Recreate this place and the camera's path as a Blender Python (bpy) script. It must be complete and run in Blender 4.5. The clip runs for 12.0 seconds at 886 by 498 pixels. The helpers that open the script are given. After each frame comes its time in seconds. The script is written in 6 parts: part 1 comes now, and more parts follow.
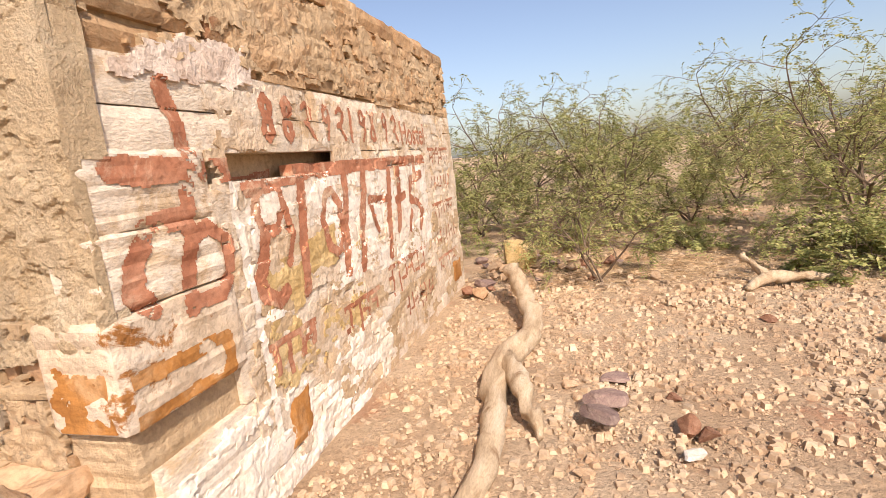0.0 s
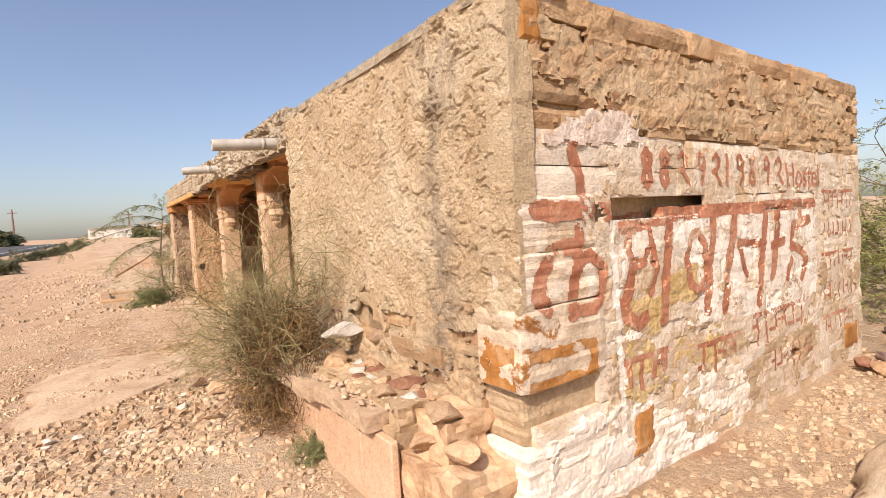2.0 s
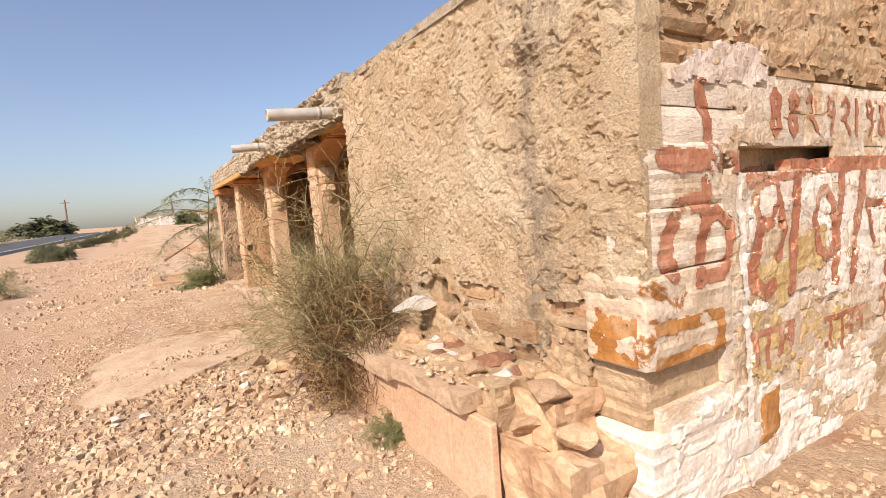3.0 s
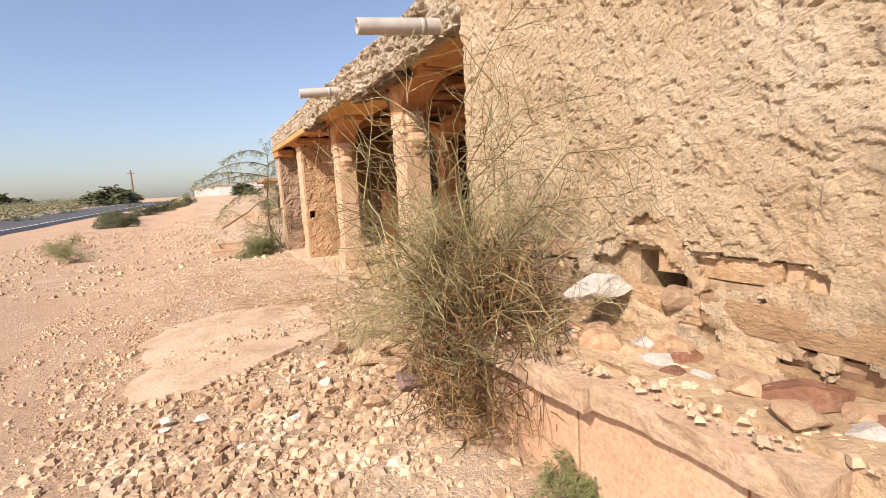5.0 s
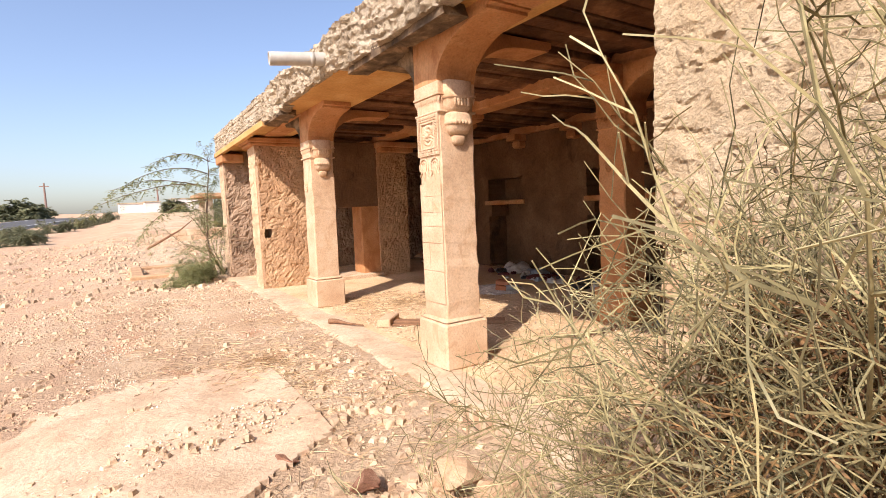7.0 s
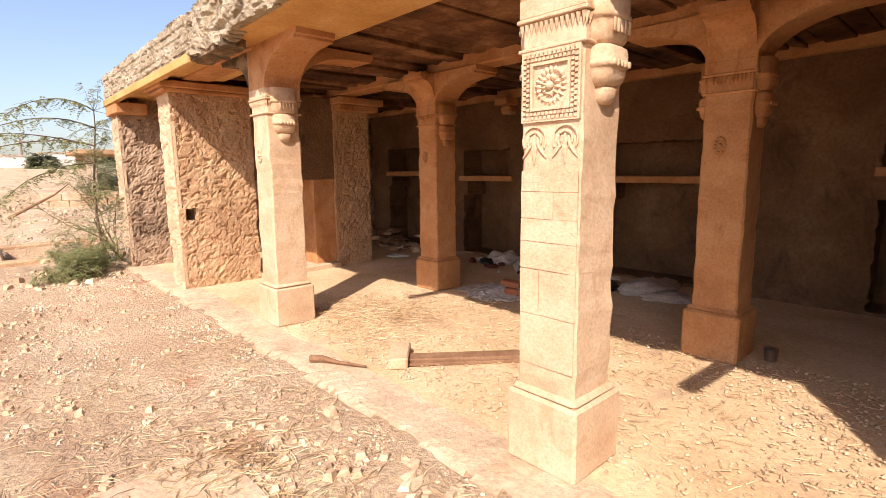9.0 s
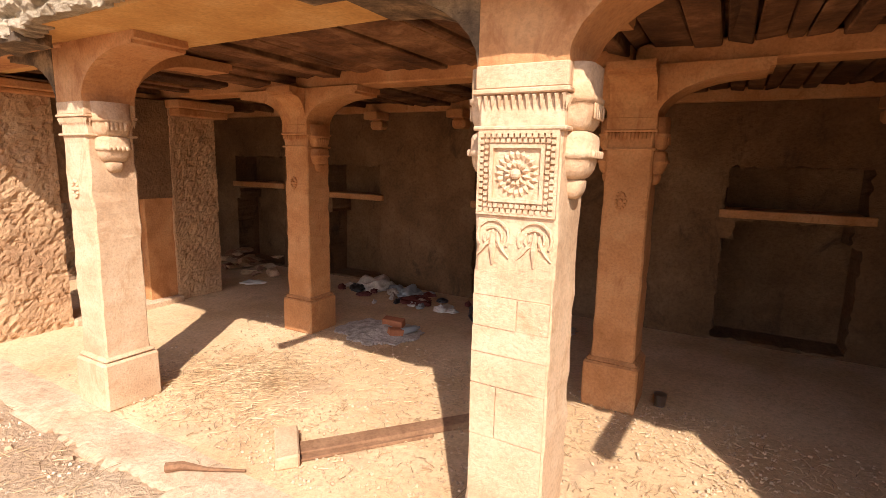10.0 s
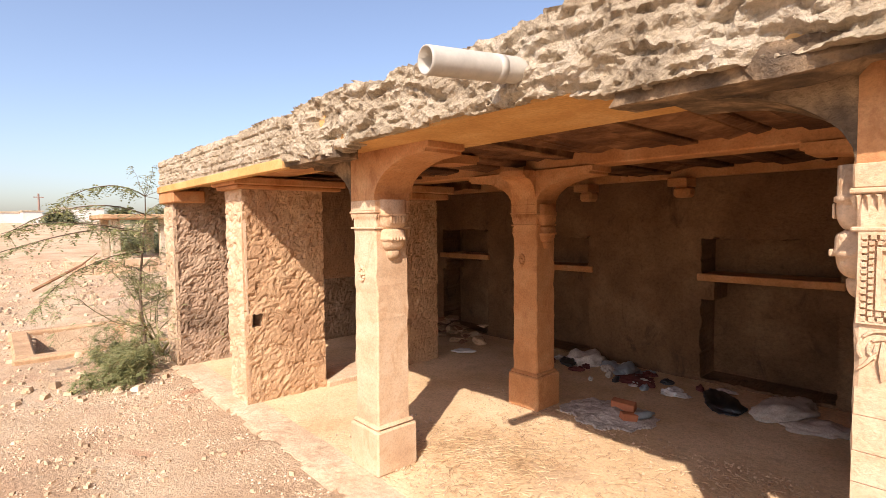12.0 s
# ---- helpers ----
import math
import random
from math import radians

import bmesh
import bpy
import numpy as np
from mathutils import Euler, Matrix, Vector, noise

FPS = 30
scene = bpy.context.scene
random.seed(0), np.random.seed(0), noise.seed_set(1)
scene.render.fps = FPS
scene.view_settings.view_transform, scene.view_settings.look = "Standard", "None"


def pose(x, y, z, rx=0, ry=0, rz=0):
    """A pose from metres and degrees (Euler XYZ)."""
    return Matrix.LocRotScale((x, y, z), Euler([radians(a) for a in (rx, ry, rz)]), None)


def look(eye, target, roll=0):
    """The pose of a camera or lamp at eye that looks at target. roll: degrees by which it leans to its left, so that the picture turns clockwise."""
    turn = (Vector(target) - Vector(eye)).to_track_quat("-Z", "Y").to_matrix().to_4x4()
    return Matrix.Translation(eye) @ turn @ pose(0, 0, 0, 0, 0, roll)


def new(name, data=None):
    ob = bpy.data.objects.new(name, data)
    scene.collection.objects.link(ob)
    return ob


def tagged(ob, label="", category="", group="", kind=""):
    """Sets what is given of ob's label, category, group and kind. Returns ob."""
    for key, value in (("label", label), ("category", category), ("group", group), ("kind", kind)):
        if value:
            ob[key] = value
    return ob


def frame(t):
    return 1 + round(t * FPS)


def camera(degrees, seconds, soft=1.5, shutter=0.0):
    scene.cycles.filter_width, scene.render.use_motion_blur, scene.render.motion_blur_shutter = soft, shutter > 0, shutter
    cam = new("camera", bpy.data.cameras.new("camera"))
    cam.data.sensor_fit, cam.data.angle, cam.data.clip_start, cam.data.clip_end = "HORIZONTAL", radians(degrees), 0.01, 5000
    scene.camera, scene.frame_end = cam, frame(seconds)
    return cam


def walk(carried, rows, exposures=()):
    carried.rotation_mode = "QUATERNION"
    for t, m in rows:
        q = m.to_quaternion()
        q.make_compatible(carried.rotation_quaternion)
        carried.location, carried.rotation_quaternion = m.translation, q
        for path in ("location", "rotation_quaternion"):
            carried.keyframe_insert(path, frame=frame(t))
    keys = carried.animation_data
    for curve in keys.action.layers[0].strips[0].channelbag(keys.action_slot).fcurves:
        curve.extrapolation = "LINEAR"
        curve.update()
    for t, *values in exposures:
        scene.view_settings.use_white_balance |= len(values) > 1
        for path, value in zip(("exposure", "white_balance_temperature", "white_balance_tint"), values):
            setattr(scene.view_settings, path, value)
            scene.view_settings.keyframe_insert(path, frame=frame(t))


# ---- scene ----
cam = camera(82.8, 12.0, soft=0.6)
METRES, EYE, TILT, LEAN, TURN = 8.0, 1.5, 0.0, 0.0, 16.3
PATH = [
    (0, (-0.012, 0.016, 1.482), (-0.571, 1.906, 1.141), -6.4),
    (0.5, (-0.061, -0.117, 1.575), (-0.991, 1.641, 1.366), -6.1),
    (0.7, (-0.092, -0.205, 1.588), (-1.188, 1.458, 1.404), -6.4),
    (1, (-0.061, -0.336, 1.587), (-1.384, 1.16, 1.474), -4.8),
    (1.5, (0.139, -0.383, 1.56), (-1.403, 0.888, 1.467), -3.6),
    (2, (0.212, -0.418, 1.536), (-1.425, 0.726, 1.435), -3.4),
    (2.5, (0.11, -0.442, 1.514), (-1.576, 0.628, 1.398), -3.9),
    (3, (-0.2, -0.525, 1.436), (-1.908, 0.504, 1.277), -4.4),
    (3.2, (-0.29, -0.548, 1.446), (-2.001, 0.473, 1.272), -4.2),
    (4.8, (-1.378, -0.537, 1.255), (-3.175, 0.306, 1.008), -3.5),
    (5, (-1.571, -0.514, 1.277), (-3.361, 0.345, 1.035), -3.6),
    (5.5, (-2.095, -0.354, 1.259), (-3.876, 0.535, 1.06), -4.0),
    (6, (-2.545, -0.346, 1.234), (-4.326, 0.541, 1.024), -3.5),
    (6.5, (-3.116, -0.428, 1.291), (-4.844, 0.56, 1.098), -2.6),
    (7, (-3.559, -0.402, 1.215), (-5.24, 0.668, 1.049), -2.4),
    (7.5, (-3.976, -0.325, 1.239), (-5.585, 0.852, 1.079), -1.2),
    (7.7, (-4.174, -0.288, 1.228), (-5.747, 0.937, 1.073), -0.3),
    (9.3, (-5.658, -0.255, 1.492), (-7.024, 1.16, 1.131), 0.0),
    (9.5, (-5.819, -0.236, 1.574), (-7.06, 1.293, 1.223), 0.5),
    (10, (-6.017, -0.104, 1.75), (-6.986, 1.613, 1.412), 1.4),
    (10.5, (-6.146, -0.043, 1.884), (-7.022, 1.745, 1.687), 1.0),
    (11, (-6.316, -0.233, 1.916), (-7.35, 1.474, 1.786), 0.3),
    (11.5, (-6.437, -0.384, 1.911), (-7.726, 1.141, 1.807), -0.3),
    (12, (-6.487, -0.498, 1.9), (-7.97, 0.84, 1.796), -0.6),
]
walk(cam, [(t, look(eye, target, roll)) for t, eye, target, roll in PATH],
     [(0.0, 0.18, 6850, 19), (1.0, 0.12, 6800, 19), (2.0, 0.08, 6750, 19), (5.0, 0.20, 6600, 19), (6.0, 0.33, 6550, 19), (7.0, 0.50, 6400, 19), (7.7, 0.50, 6450, 19), (9.5, 0.54, 6650, 19), (10.5, 0.58, 6750, 19), (12.0, 0.50, 6650, 19)])

# ---- world and sun ----
world = bpy.data.worlds.new("world")
scene.world = world
world.use_nodes = True
SUN = Vector((-0.60, 0.91, -1.0)).normalized()
sky = world.node_tree.nodes.new("ShaderNodeTexSky")
sky.sky_type = 'NISHITA'
sky.sun_disc = False
sky.sun_elevation = math.asin(-SUN.z)
sky.sun_rotation = math.atan2(-SUN.x, -SUN.y)
sky.air_density, sky.dust_density, sky.ozone_density = 1.0, 1.8, 2.5
back = world.node_tree.nodes["Background"]
back.inputs[1].default_value = 0.15
haze = world.node_tree.nodes.new("ShaderNodeMix")
haze.data_type, haze.blend_type = 'RGBA', 'ADD'
haze.inputs[0].default_value = 1.0
haze.inputs[7].default_value = (0.22, 0.19, 0.12, 1)
world.node_tree.links.new(sky.outputs[0], haze.inputs[6])
world.node_tree.links.new(haze.outputs[2], back.inputs[0])
sun_lamp = bpy.data.lights.new("sun", 'SUN')
sun_lamp.energy, sun_lamp.angle, sun_lamp.color = 5.0, radians(0.53), (1.0, 0.94, 0.84)
sun_ob = new("sun", sun_lamp)
sun_ob.matrix_world = look(Vector((0, 0, 30)), Vector((0, 0, 30)) + SUN)

# ---- materials ----


def ramp(nt, src, stops):
    r = nt.nodes.new("ShaderNodeValToRGB")
    el = r.color_ramp.elements
    while len(el) < len(stops):
        el.new(0.5)
    for e, (p, c) in zip(el, stops):
        e.position, e.color = p, (c[0], c[1], c[2], 1)
    nt.links.new(src, r.inputs[0])
    return r.outputs[0]


def noise_node(nt, co, scale, detail=6.0, rough=0.6, distort=0.0, stretch=None):
    if stretch:
        mp = nt.nodes.new("ShaderNodeMapping")
        mp.inputs["Scale"].default_value = stretch
        nt.links.new(co, mp.inputs[0])
        co = mp.outputs[0]
    n = nt.nodes.new("ShaderNodeTexNoise")
    n.inputs["Scale"].default_value = scale
    n.inputs["Detail"].default_value = detail
    n.inputs["Roughness"].default_value = rough
    n.inputs["Distortion"].default_value = distort
    nt.links.new(co, n.inputs["Vector"])
    return n.outputs[0]


def mix(nt, fac, a, b, mode='MIX'):
    m = nt.nodes.new("ShaderNodeMix")
    m.data_type, m.blend_type = 'RGBA', mode
    for sock, v in ((m.inputs[0], fac), (m.inputs[6], a), (m.inputs[7], b)):
        if isinstance(v, (int, float)):
            sock.default_value = v
        elif isinstance(v, tuple):
            sock.default_value = (*v, 1)
        else:
            nt.links.new(v, sock)
    return m.outputs[2]


def earth(name, cols, scale=2.0, fine=45.0, bump=0.5, depth=0.02, rough=0.95, vary=0.0, stain=None, stretch=None,
          paint=None, paint_at=(0.45, 0.55), spec=0.2, island=0.0, soft=0.0, streak=None, zone=None):
    """A mineral or vegetable surface: three tones at a large scale, grain at a fine one, relief; stain and paint lie over it in patches."""
    m = bpy.data.materials.new(name)
    m.use_nodes = True
    nt = m.node_tree
    bsdf = nt.nodes["Principled BSDF"]
    co = nt.nodes.new("ShaderNodeTexCoord").outputs["Object"]
    big = noise_node(nt, co, scale, 7, 0.62, 0.3, stretch)
    grain = noise_node(nt, co, fine, 5, 0.7, 0.0, stretch)
    c = ramp(nt, big, [(0.3, cols[0]), (0.5, cols[1]), (0.7, cols[2])])
    g = ramp(nt, grain, [(0.25, (0.66 + 0.3 * soft, 0.64 + 0.31 * soft, 0.62 + 0.32 * soft)), (0.5, (0.97, 0.97, 0.97)), (0.78, (1.22 - 0.2 * soft, 1.2 - 0.19 * soft, 1.16 - 0.16 * soft))])
    c = mix(nt, 1.0, c, g, 'MULTIPLY')
    if stain:
        s = ramp(nt, noise_node(nt, co, scale * 1.7, 8, 0.7, 0.6, (1, 1, 0.55)), [(0.56, (0, 0, 0)), (0.68, (1, 1, 1))])
        c = mix(nt, s, c, stain)
    if paint:
        p = ramp(nt, noise_node(nt, co, 3.2, 9, 0.72, 0.4), [(paint_at[0], (0, 0, 0)), (paint_at[1], (1, 1, 1))])
        c = mix(nt, p, c, mix(nt, 1.0, paint, g, 'MULTIPLY'))
    if vary:
        info = nt.nodes.new("ShaderNodeObjectInfo")
        c = mix(nt, 1.0, c, ramp(nt, info.outputs["Random"], [(0.0, (1 - vary,) * 3), (0.5, (1, 1 - vary * 0.15, 1 - vary * 0.3)), (1.0, (1 + vary * 0.7,) * 3)]), 'MULTIPLY')
    if island:
        geo = nt.nodes.new("ShaderNodeNewGeometry")
        c = mix(nt, 1.0, c, ramp(nt, geo.outputs["Random Per Island"], [(0.0, (1 - island,) * 3), (0.6, (1, 1 - island * 0.1, 1 - island * 0.2)), (1.0, (1 + island * 0.6,) * 3)]), 'MULTIPLY')
    nt.links.new(c, bsdf.inputs["Base Color"])
    bsdf.inputs["Roughness"].default_value = rough
    bsdf.inputs["Specular IOR Level"].default_value = spec
    if zone:
        # redder earth on the open ground west of the corner
        sep = nt.nodes.new("ShaderNodeSeparateXYZ")
        nt.links.new(co, sep.inputs[0])
        west = nt.nodes.new("ShaderNodeMapRange")
        for k, v in enumerate((-1.0, -4.0, -0.25, 0.10)):
            west.inputs[k + 1].default_value = v
        nt.links.new(sep.outputs[0], west.inputs[0])
        south = nt.nodes.new("ShaderNodeMapRange")
        for k, v in enumerate((0.0, -1.6, -0.14, 0.06)):
            south.inputs[k + 1].default_value = v
        nt.links.new(sep.outputs[1], south.inputs[0])
        both = nt.nodes.new("ShaderNodeMath")
        nt.links.new(west.outputs[0], both.inputs[0])
        nt.links.new(south.outputs[0], both.inputs[1])
        ragged = nt.nodes.new("ShaderNodeMath")
        nt.links.new(both.outputs[0], ragged.inputs[0])
        nt.links.new(noise_node(nt, co, 1.1, 9, 0.7, 0.5), ragged.inputs[1])
        red = ramp(nt, ragged.outputs[0], [(0.46, (0, 0, 0)), (0.66, (0.85, 0.85, 0.85))])
        c = mix(nt, red, c, mix(nt, 1.0, zone, g, 'MULTIPLY'))
        nt.links.new(c, bsdf.inputs["Base Color"])
    if streak:
        # grey rain stain running down beside the corner, ragged at its edges
        sep = nt.nodes.new("ShaderNodeSeparateXYZ")
        nt.links.new(co, sep.inputs[0])
        away = nt.nodes.new("ShaderNodeMath")
        away.operation = 'ADD'
        away.inputs[1].default_value = 2.12
        nt.links.new(sep.outputs[0], away.inputs[0])
        width = nt.nodes.new("ShaderNodeMath")
        width.operation = 'ABSOLUTE'
        nt.links.new(away.outputs[0], width.inputs[0])
        over = nt.nodes.new("ShaderNodeMath")
        over.operation = 'MULTIPLY_ADD'
        over.inputs[1].default_value = -0.75
        nt.links.new(width.outputs[0], over.inputs[0])
        nt.links.new(noise_node(nt, co, 3.4, 9, 0.72, 0.7, (1, 1, 0.5)), over.inputs[2])
        wet = ramp(nt, over.outputs[0], [(0.36, (0, 0, 0)), (0.52, (0.75, 0.75, 0.75))])
        nt.links.new(mix(nt, wet, c, mix(nt, 1.0, streak, g, 'MULTIPLY')), bsdf.inputs["Base Color"])
    if bump:
        add = nt.nodes.new("ShaderNodeMath")
        add.operation = 'MULTIPLY_ADD'
        add.inputs[1].default_value = 0.6
        nt.links.new(noise_node(nt, co, fine * 0.3, 8, 0.7, 0.5, stretch), add.inputs[0])
        nt.links.new(grain, add.inputs[2])
        b = nt.nodes.new("ShaderNodeBump")
        b.inputs["Strength"].default_value = bump
        b.inputs["Distance"].default_value = depth
        nt.links.new(add.outputs[0], b.inputs["Height"])
        nt.links.new(b.outputs[0], bsdf.inputs["Normal"])
    return m


def plain(name, col, rough=0.6, metal=0.0, spec=0.5):
    m = bpy.data.materials.new(name)
    m.use_nodes = True
    nt = m.node_tree
    b = nt.nodes["Principled BSDF"]
    co = nt.nodes.new("ShaderNodeTexCoord").outputs["Object"]
    n = ramp(nt, noise_node(nt, co, 9.0, 8, 0.7), [(0.3, tuple(0.75 * v for v in col)), (0.6, col)])
    nt.links.new(n, b.inputs["Base Color"])
    b.inputs["Roughness"].default_value, b.inputs["Metallic"].default_value = rough, metal
    b.inputs["Specular IOR Level"].default_value = spec
    return m


def leafy(name, a, b, c):
    m = bpy.data.materials.new(name)
    m.use_nodes = True
    nt = m.node_tree
    bs = nt.nodes["Principled BSDF"]
    geo = nt.nodes.new("ShaderNodeNewGeometry")
    col = ramp(nt, geo.outputs["Random Per Island"], [(0.0, a), (0.5, b), (1.0, c)])
    nt.links.new(col, bs.inputs["Base Color"])
    bs.inputs["Roughness"].default_value = 0.6
    tr = nt.nodes.new("ShaderNodeBsdfTranslucent")
    nt.links.new(col, tr.inputs[0])
    mx = nt.nodes.new("ShaderNodeMixShader")
    mx.inputs[0].default_value = 0.35
    nt.links.new(bs.outputs[0], mx.inputs[1])
    nt.links.new(tr.outputs[0], mx.inputs[2])
    nt.links.new(mx.outputs[0], nt.nodes["Material Output"].inputs[0])
    return m


M_SOIL = earth("dry soil", [(0.45, 0.285, 0.165), (0.59, 0.415, 0.26), (0.68, 0.515, 0.35)], 0.7, 34, 1.0, 0.04, stain=(0.50, 0.265, 0.15), zone=(0.55, 0.36, 0.225))
M_GRAVEL = earth("loose stones", [(0.44, 0.29, 0.175), (0.575, 0.415, 0.265), (0.655, 0.515, 0.36)], 2.5, 30, 0.6, 0.01, island=0.28)
M_PLASTER = earth("mud plaster", [(0.52, 0.37, 0.212), (0.64, 0.482, 0.302), (0.705, 0.565, 0.385)], 2.2, 70, 1.0, 0.022, stain=(0.51, 0.37, 0.225), streak=(0.29, 0.225, 0.158))
M_FASCIA = earth("weathered lime plaster", [(0.34, 0.26, 0.17), (0.56, 0.45, 0.31), (0.68, 0.58, 0.44)], 3.8, 46, 1.0, 0.035, stain=(0.25, 0.19, 0.125))
M_RUBBLE = earth("mud-pointed rubble", [(0.38, 0.22, 0.12), (0.50, 0.31, 0.17), (0.57, 0.38, 0.22)], 2.2, 36, 0.8, 0.02)
M_DARKRUB = earth("grey weathered rubble", [(0.22, 0.15, 0.1), (0.38, 0.26, 0.17), (0.46, 0.33, 0.22)], 2.4, 36, 0.8, 0.02)
M_COLUMN = earth("carved sandstone", [(0.49, 0.31, 0.18), (0.61, 0.42, 0.262), (0.685, 0.505, 0.34)], 3.2, 65, 0.6, 0.009, rough=0.85, stain=(0.47, 0.28, 0.15), soft=0.25)
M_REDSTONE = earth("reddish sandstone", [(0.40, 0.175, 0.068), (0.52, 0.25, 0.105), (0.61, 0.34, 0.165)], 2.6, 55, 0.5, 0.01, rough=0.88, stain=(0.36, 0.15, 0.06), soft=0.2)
M_SOOT = earth("sooty stone", [(0.075, 0.055, 0.04), (0.19, 0.13, 0.08), (0.47, 0.32, 0.185)], 6.0, 40, 1.0, 0.025)
M_OCHRE = earth("ochre lime wash", [(0.49, 0.255, 0.08), (0.59, 0.33, 0.115), (0.66, 0.41, 0.175)], 2.4, 44, 0.3, 0.008, stain=(0.50, 0.25, 0.085), soft=0.3)
# reddish roofing stone; shade under the roof is part of this dark colour
M_CEILSHADE = earth("roofing stone with shade in its tone", [(0.06, 0.028, 0.015), (0.16, 0.075, 0.036), (0.36, 0.19, 0.095)], 2.5, 30, 0.9, 0.02, island=0.45)
# mud wash with the porch's inner shade put into its dark tones
M_INNERSHADE = earth("mud-washed inner wall with shade in its tone", [(0.13, 0.069, 0.033), (0.20, 0.108, 0.054), (0.27, 0.16, 0.085)], 1.6, 34, 0.9, 0.02, stain=(0.085, 0.048, 0.027))
M_FLOOR = earth("trodden earth floor", [(0.51, 0.335, 0.175), (0.635, 0.44, 0.255), (0.72, 0.525, 0.325)], 1.1, 40, 0.6, 0.012, stain=(0.48, 0.33, 0.2))
M_CEMENT = earth("worn cement", [(0.44, 0.30, 0.185), (0.56, 0.40, 0.26), (0.63, 0.475, 0.325)], 2.6, 40, 0.7, 0.012, stain=(0.50, 0.31, 0.19))
M_WHITE = earth("flaking whitewash on stone", [(0.50, 0.34, 0.195), (0.60, 0.435, 0.27), (0.65, 0.49, 0.315)], 2.0, 42, 0.8, 0.012, vary=0.10, paint=(0.78, 0.67, 0.53), paint_at=(0.42, 0.54), stretch=(1, 1, 2.4))
M_LIME = earth("thick white limewash", [(0.66, 0.55, 0.42), (0.78, 0.69, 0.57), (0.84, 0.77, 0.67)], 3.0, 40, 0.6, 0.012, stain=(0.68, 0.54, 0.37))
M_PINK = earth("pale lime plaster", [(0.62, 0.47, 0.36), (0.72, 0.59, 0.48), (0.78, 0.67, 0.56)], 5.0, 35, 0.9, 0.02)
M_BROWN = earth("brown bedded sandstone", [(0.41, 0.25, 0.13), (0.53, 0.35, 0.195), (0.62, 0.45, 0.275)], 2.2, 38, 0.9, 0.02, vary=0.22, stain=(0.38, 0.19, 0.095), stretch=(1, 1, 1.5))
M_MORTAR = earth("mud mortar", [(0.42, 0.29, 0.165), (0.52, 0.37, 0.22), (0.58, 0.43, 0.27)], 3.0, 32, 0.9, 0.02)
M_ORANGE = earth("ochre-stained block", [(0.34, 0.14, 0.035), (0.44, 0.195, 0.055), (0.56, 0.35, 0.18)], 4.4, 40, 0.6, 0.012)
M_CORNER = earth("limewashed block with ochre stain", [(0.56, 0.42, 0.28), (0.66, 0.52, 0.37), (0.74, 0.63, 0.50)], 3.0, 40, 0.7, 0.015, paint=(0.37, 0.16, 0.048), paint_at=(0.57, 0.61))
M_BROWNCOAT = earth("brown weathered mud", [(0.38, 0.235, 0.12), (0.50, 0.325, 0.18), (0.59, 0.42, 0.25)], 3.0, 36, 0.9, 0.02, stain=(0.32, 0.20, 0.115))
M_LIMECOAT = earth("worn limewash coat", [(0.53, 0.37, 0.22), (0.68, 0.54, 0.39), (0.79, 0.69, 0.55)], 3.4, 36, 0.9, 0.02, stain=(0.52, 0.35, 0.20))
M_GREYSTONE = earth("grey limewashed stone", [(0.52, 0.46, 0.38), (0.64, 0.58, 0.49), (0.74, 0.68, 0.59)], 4.0, 30, 0.8, 0.015)
M_PALEGRAVEL = earth("pale chippings", [(0.56, 0.43, 0.29), (0.68, 0.55, 0.40), (0.76, 0.65, 0.50)], 2.5, 30, 0.5, 0.01, island=0.3)
M_YELLOW = earth("bare yellow render", [(0.50, 0.33, 0.13), (0.60, 0.42, 0.19), (0.66, 0.50, 0.28)], 4.0, 32, 0.9, 0.02)
M_REDPAINT = earth("faded red oxide paint", [(0.31, 0.115, 0.06), (0.40, 0.165, 0.09), (0.50, 0.25, 0.15)], 4.5, 45, 0.5, 0.008, paint=(0.60, 0.42, 0.28), paint_at=(0.54, 0.66))
M_PANEL = earth("smooth sandstone slab", [(0.51, 0.31, 0.185), (0.59, 0.38, 0.235), (0.645, 0.445, 0.295)], 2.2, 60, 0.35, 0.005, rough=0.8, stain=(0.50, 0.29, 0.17))
M_ROCK = earth("broken sandstone", [(0.42, 0.25, 0.14), (0.56, 0.38, 0.23), (0.64, 0.47, 0.31)], 4.0, 30, 0.7, 0.012, vary=0.3)
M_REDROCK = earth("red-brown rock", [(0.22, 0.10, 0.058), (0.31, 0.155, 0.092), (0.40, 0.23, 0.145)], 5.0, 34, 0.8, 0.012, vary=0.2)
M_PURPLE = earth("purple-grey rock", [(0.22, 0.14, 0.12), (0.30, 0.205, 0.17), (0.38, 0.28, 0.22)], 5.0, 30, 0.6, 0.01, vary=0.2)
M_WOOD = earth("sun-bleached wood", [(0.34, 0.23, 0.13), (0.56, 0.42, 0.27), (0.68, 0.55, 0.39)], 3.0, 40, 0.7, 0.012, stretch=(4, 0.6, 4), stain=(0.28, 0.17, 0.09))
M_PLANK = earth("weathered plank", [(0.17, 0.085, 0.045), (0.26, 0.14, 0.075), (0.34, 0.2, 0.11)], 3.0, 45, 0.6, 0.008)
M_PVC = plain("grey plastic pipe", (0.46, 0.42, 0.35), 0.5)
M_ASPHALT = earth("asphalt", [(0.085, 0.083, 0.082), (0.10, 0.098, 0.095), (0.125, 0.12, 0.112)], 0.5, 30, 0.3, 0.01, rough=0.85)
M_ROADWHITE = plain("road marking", (0.7, 0.7, 0.66), 0.7)
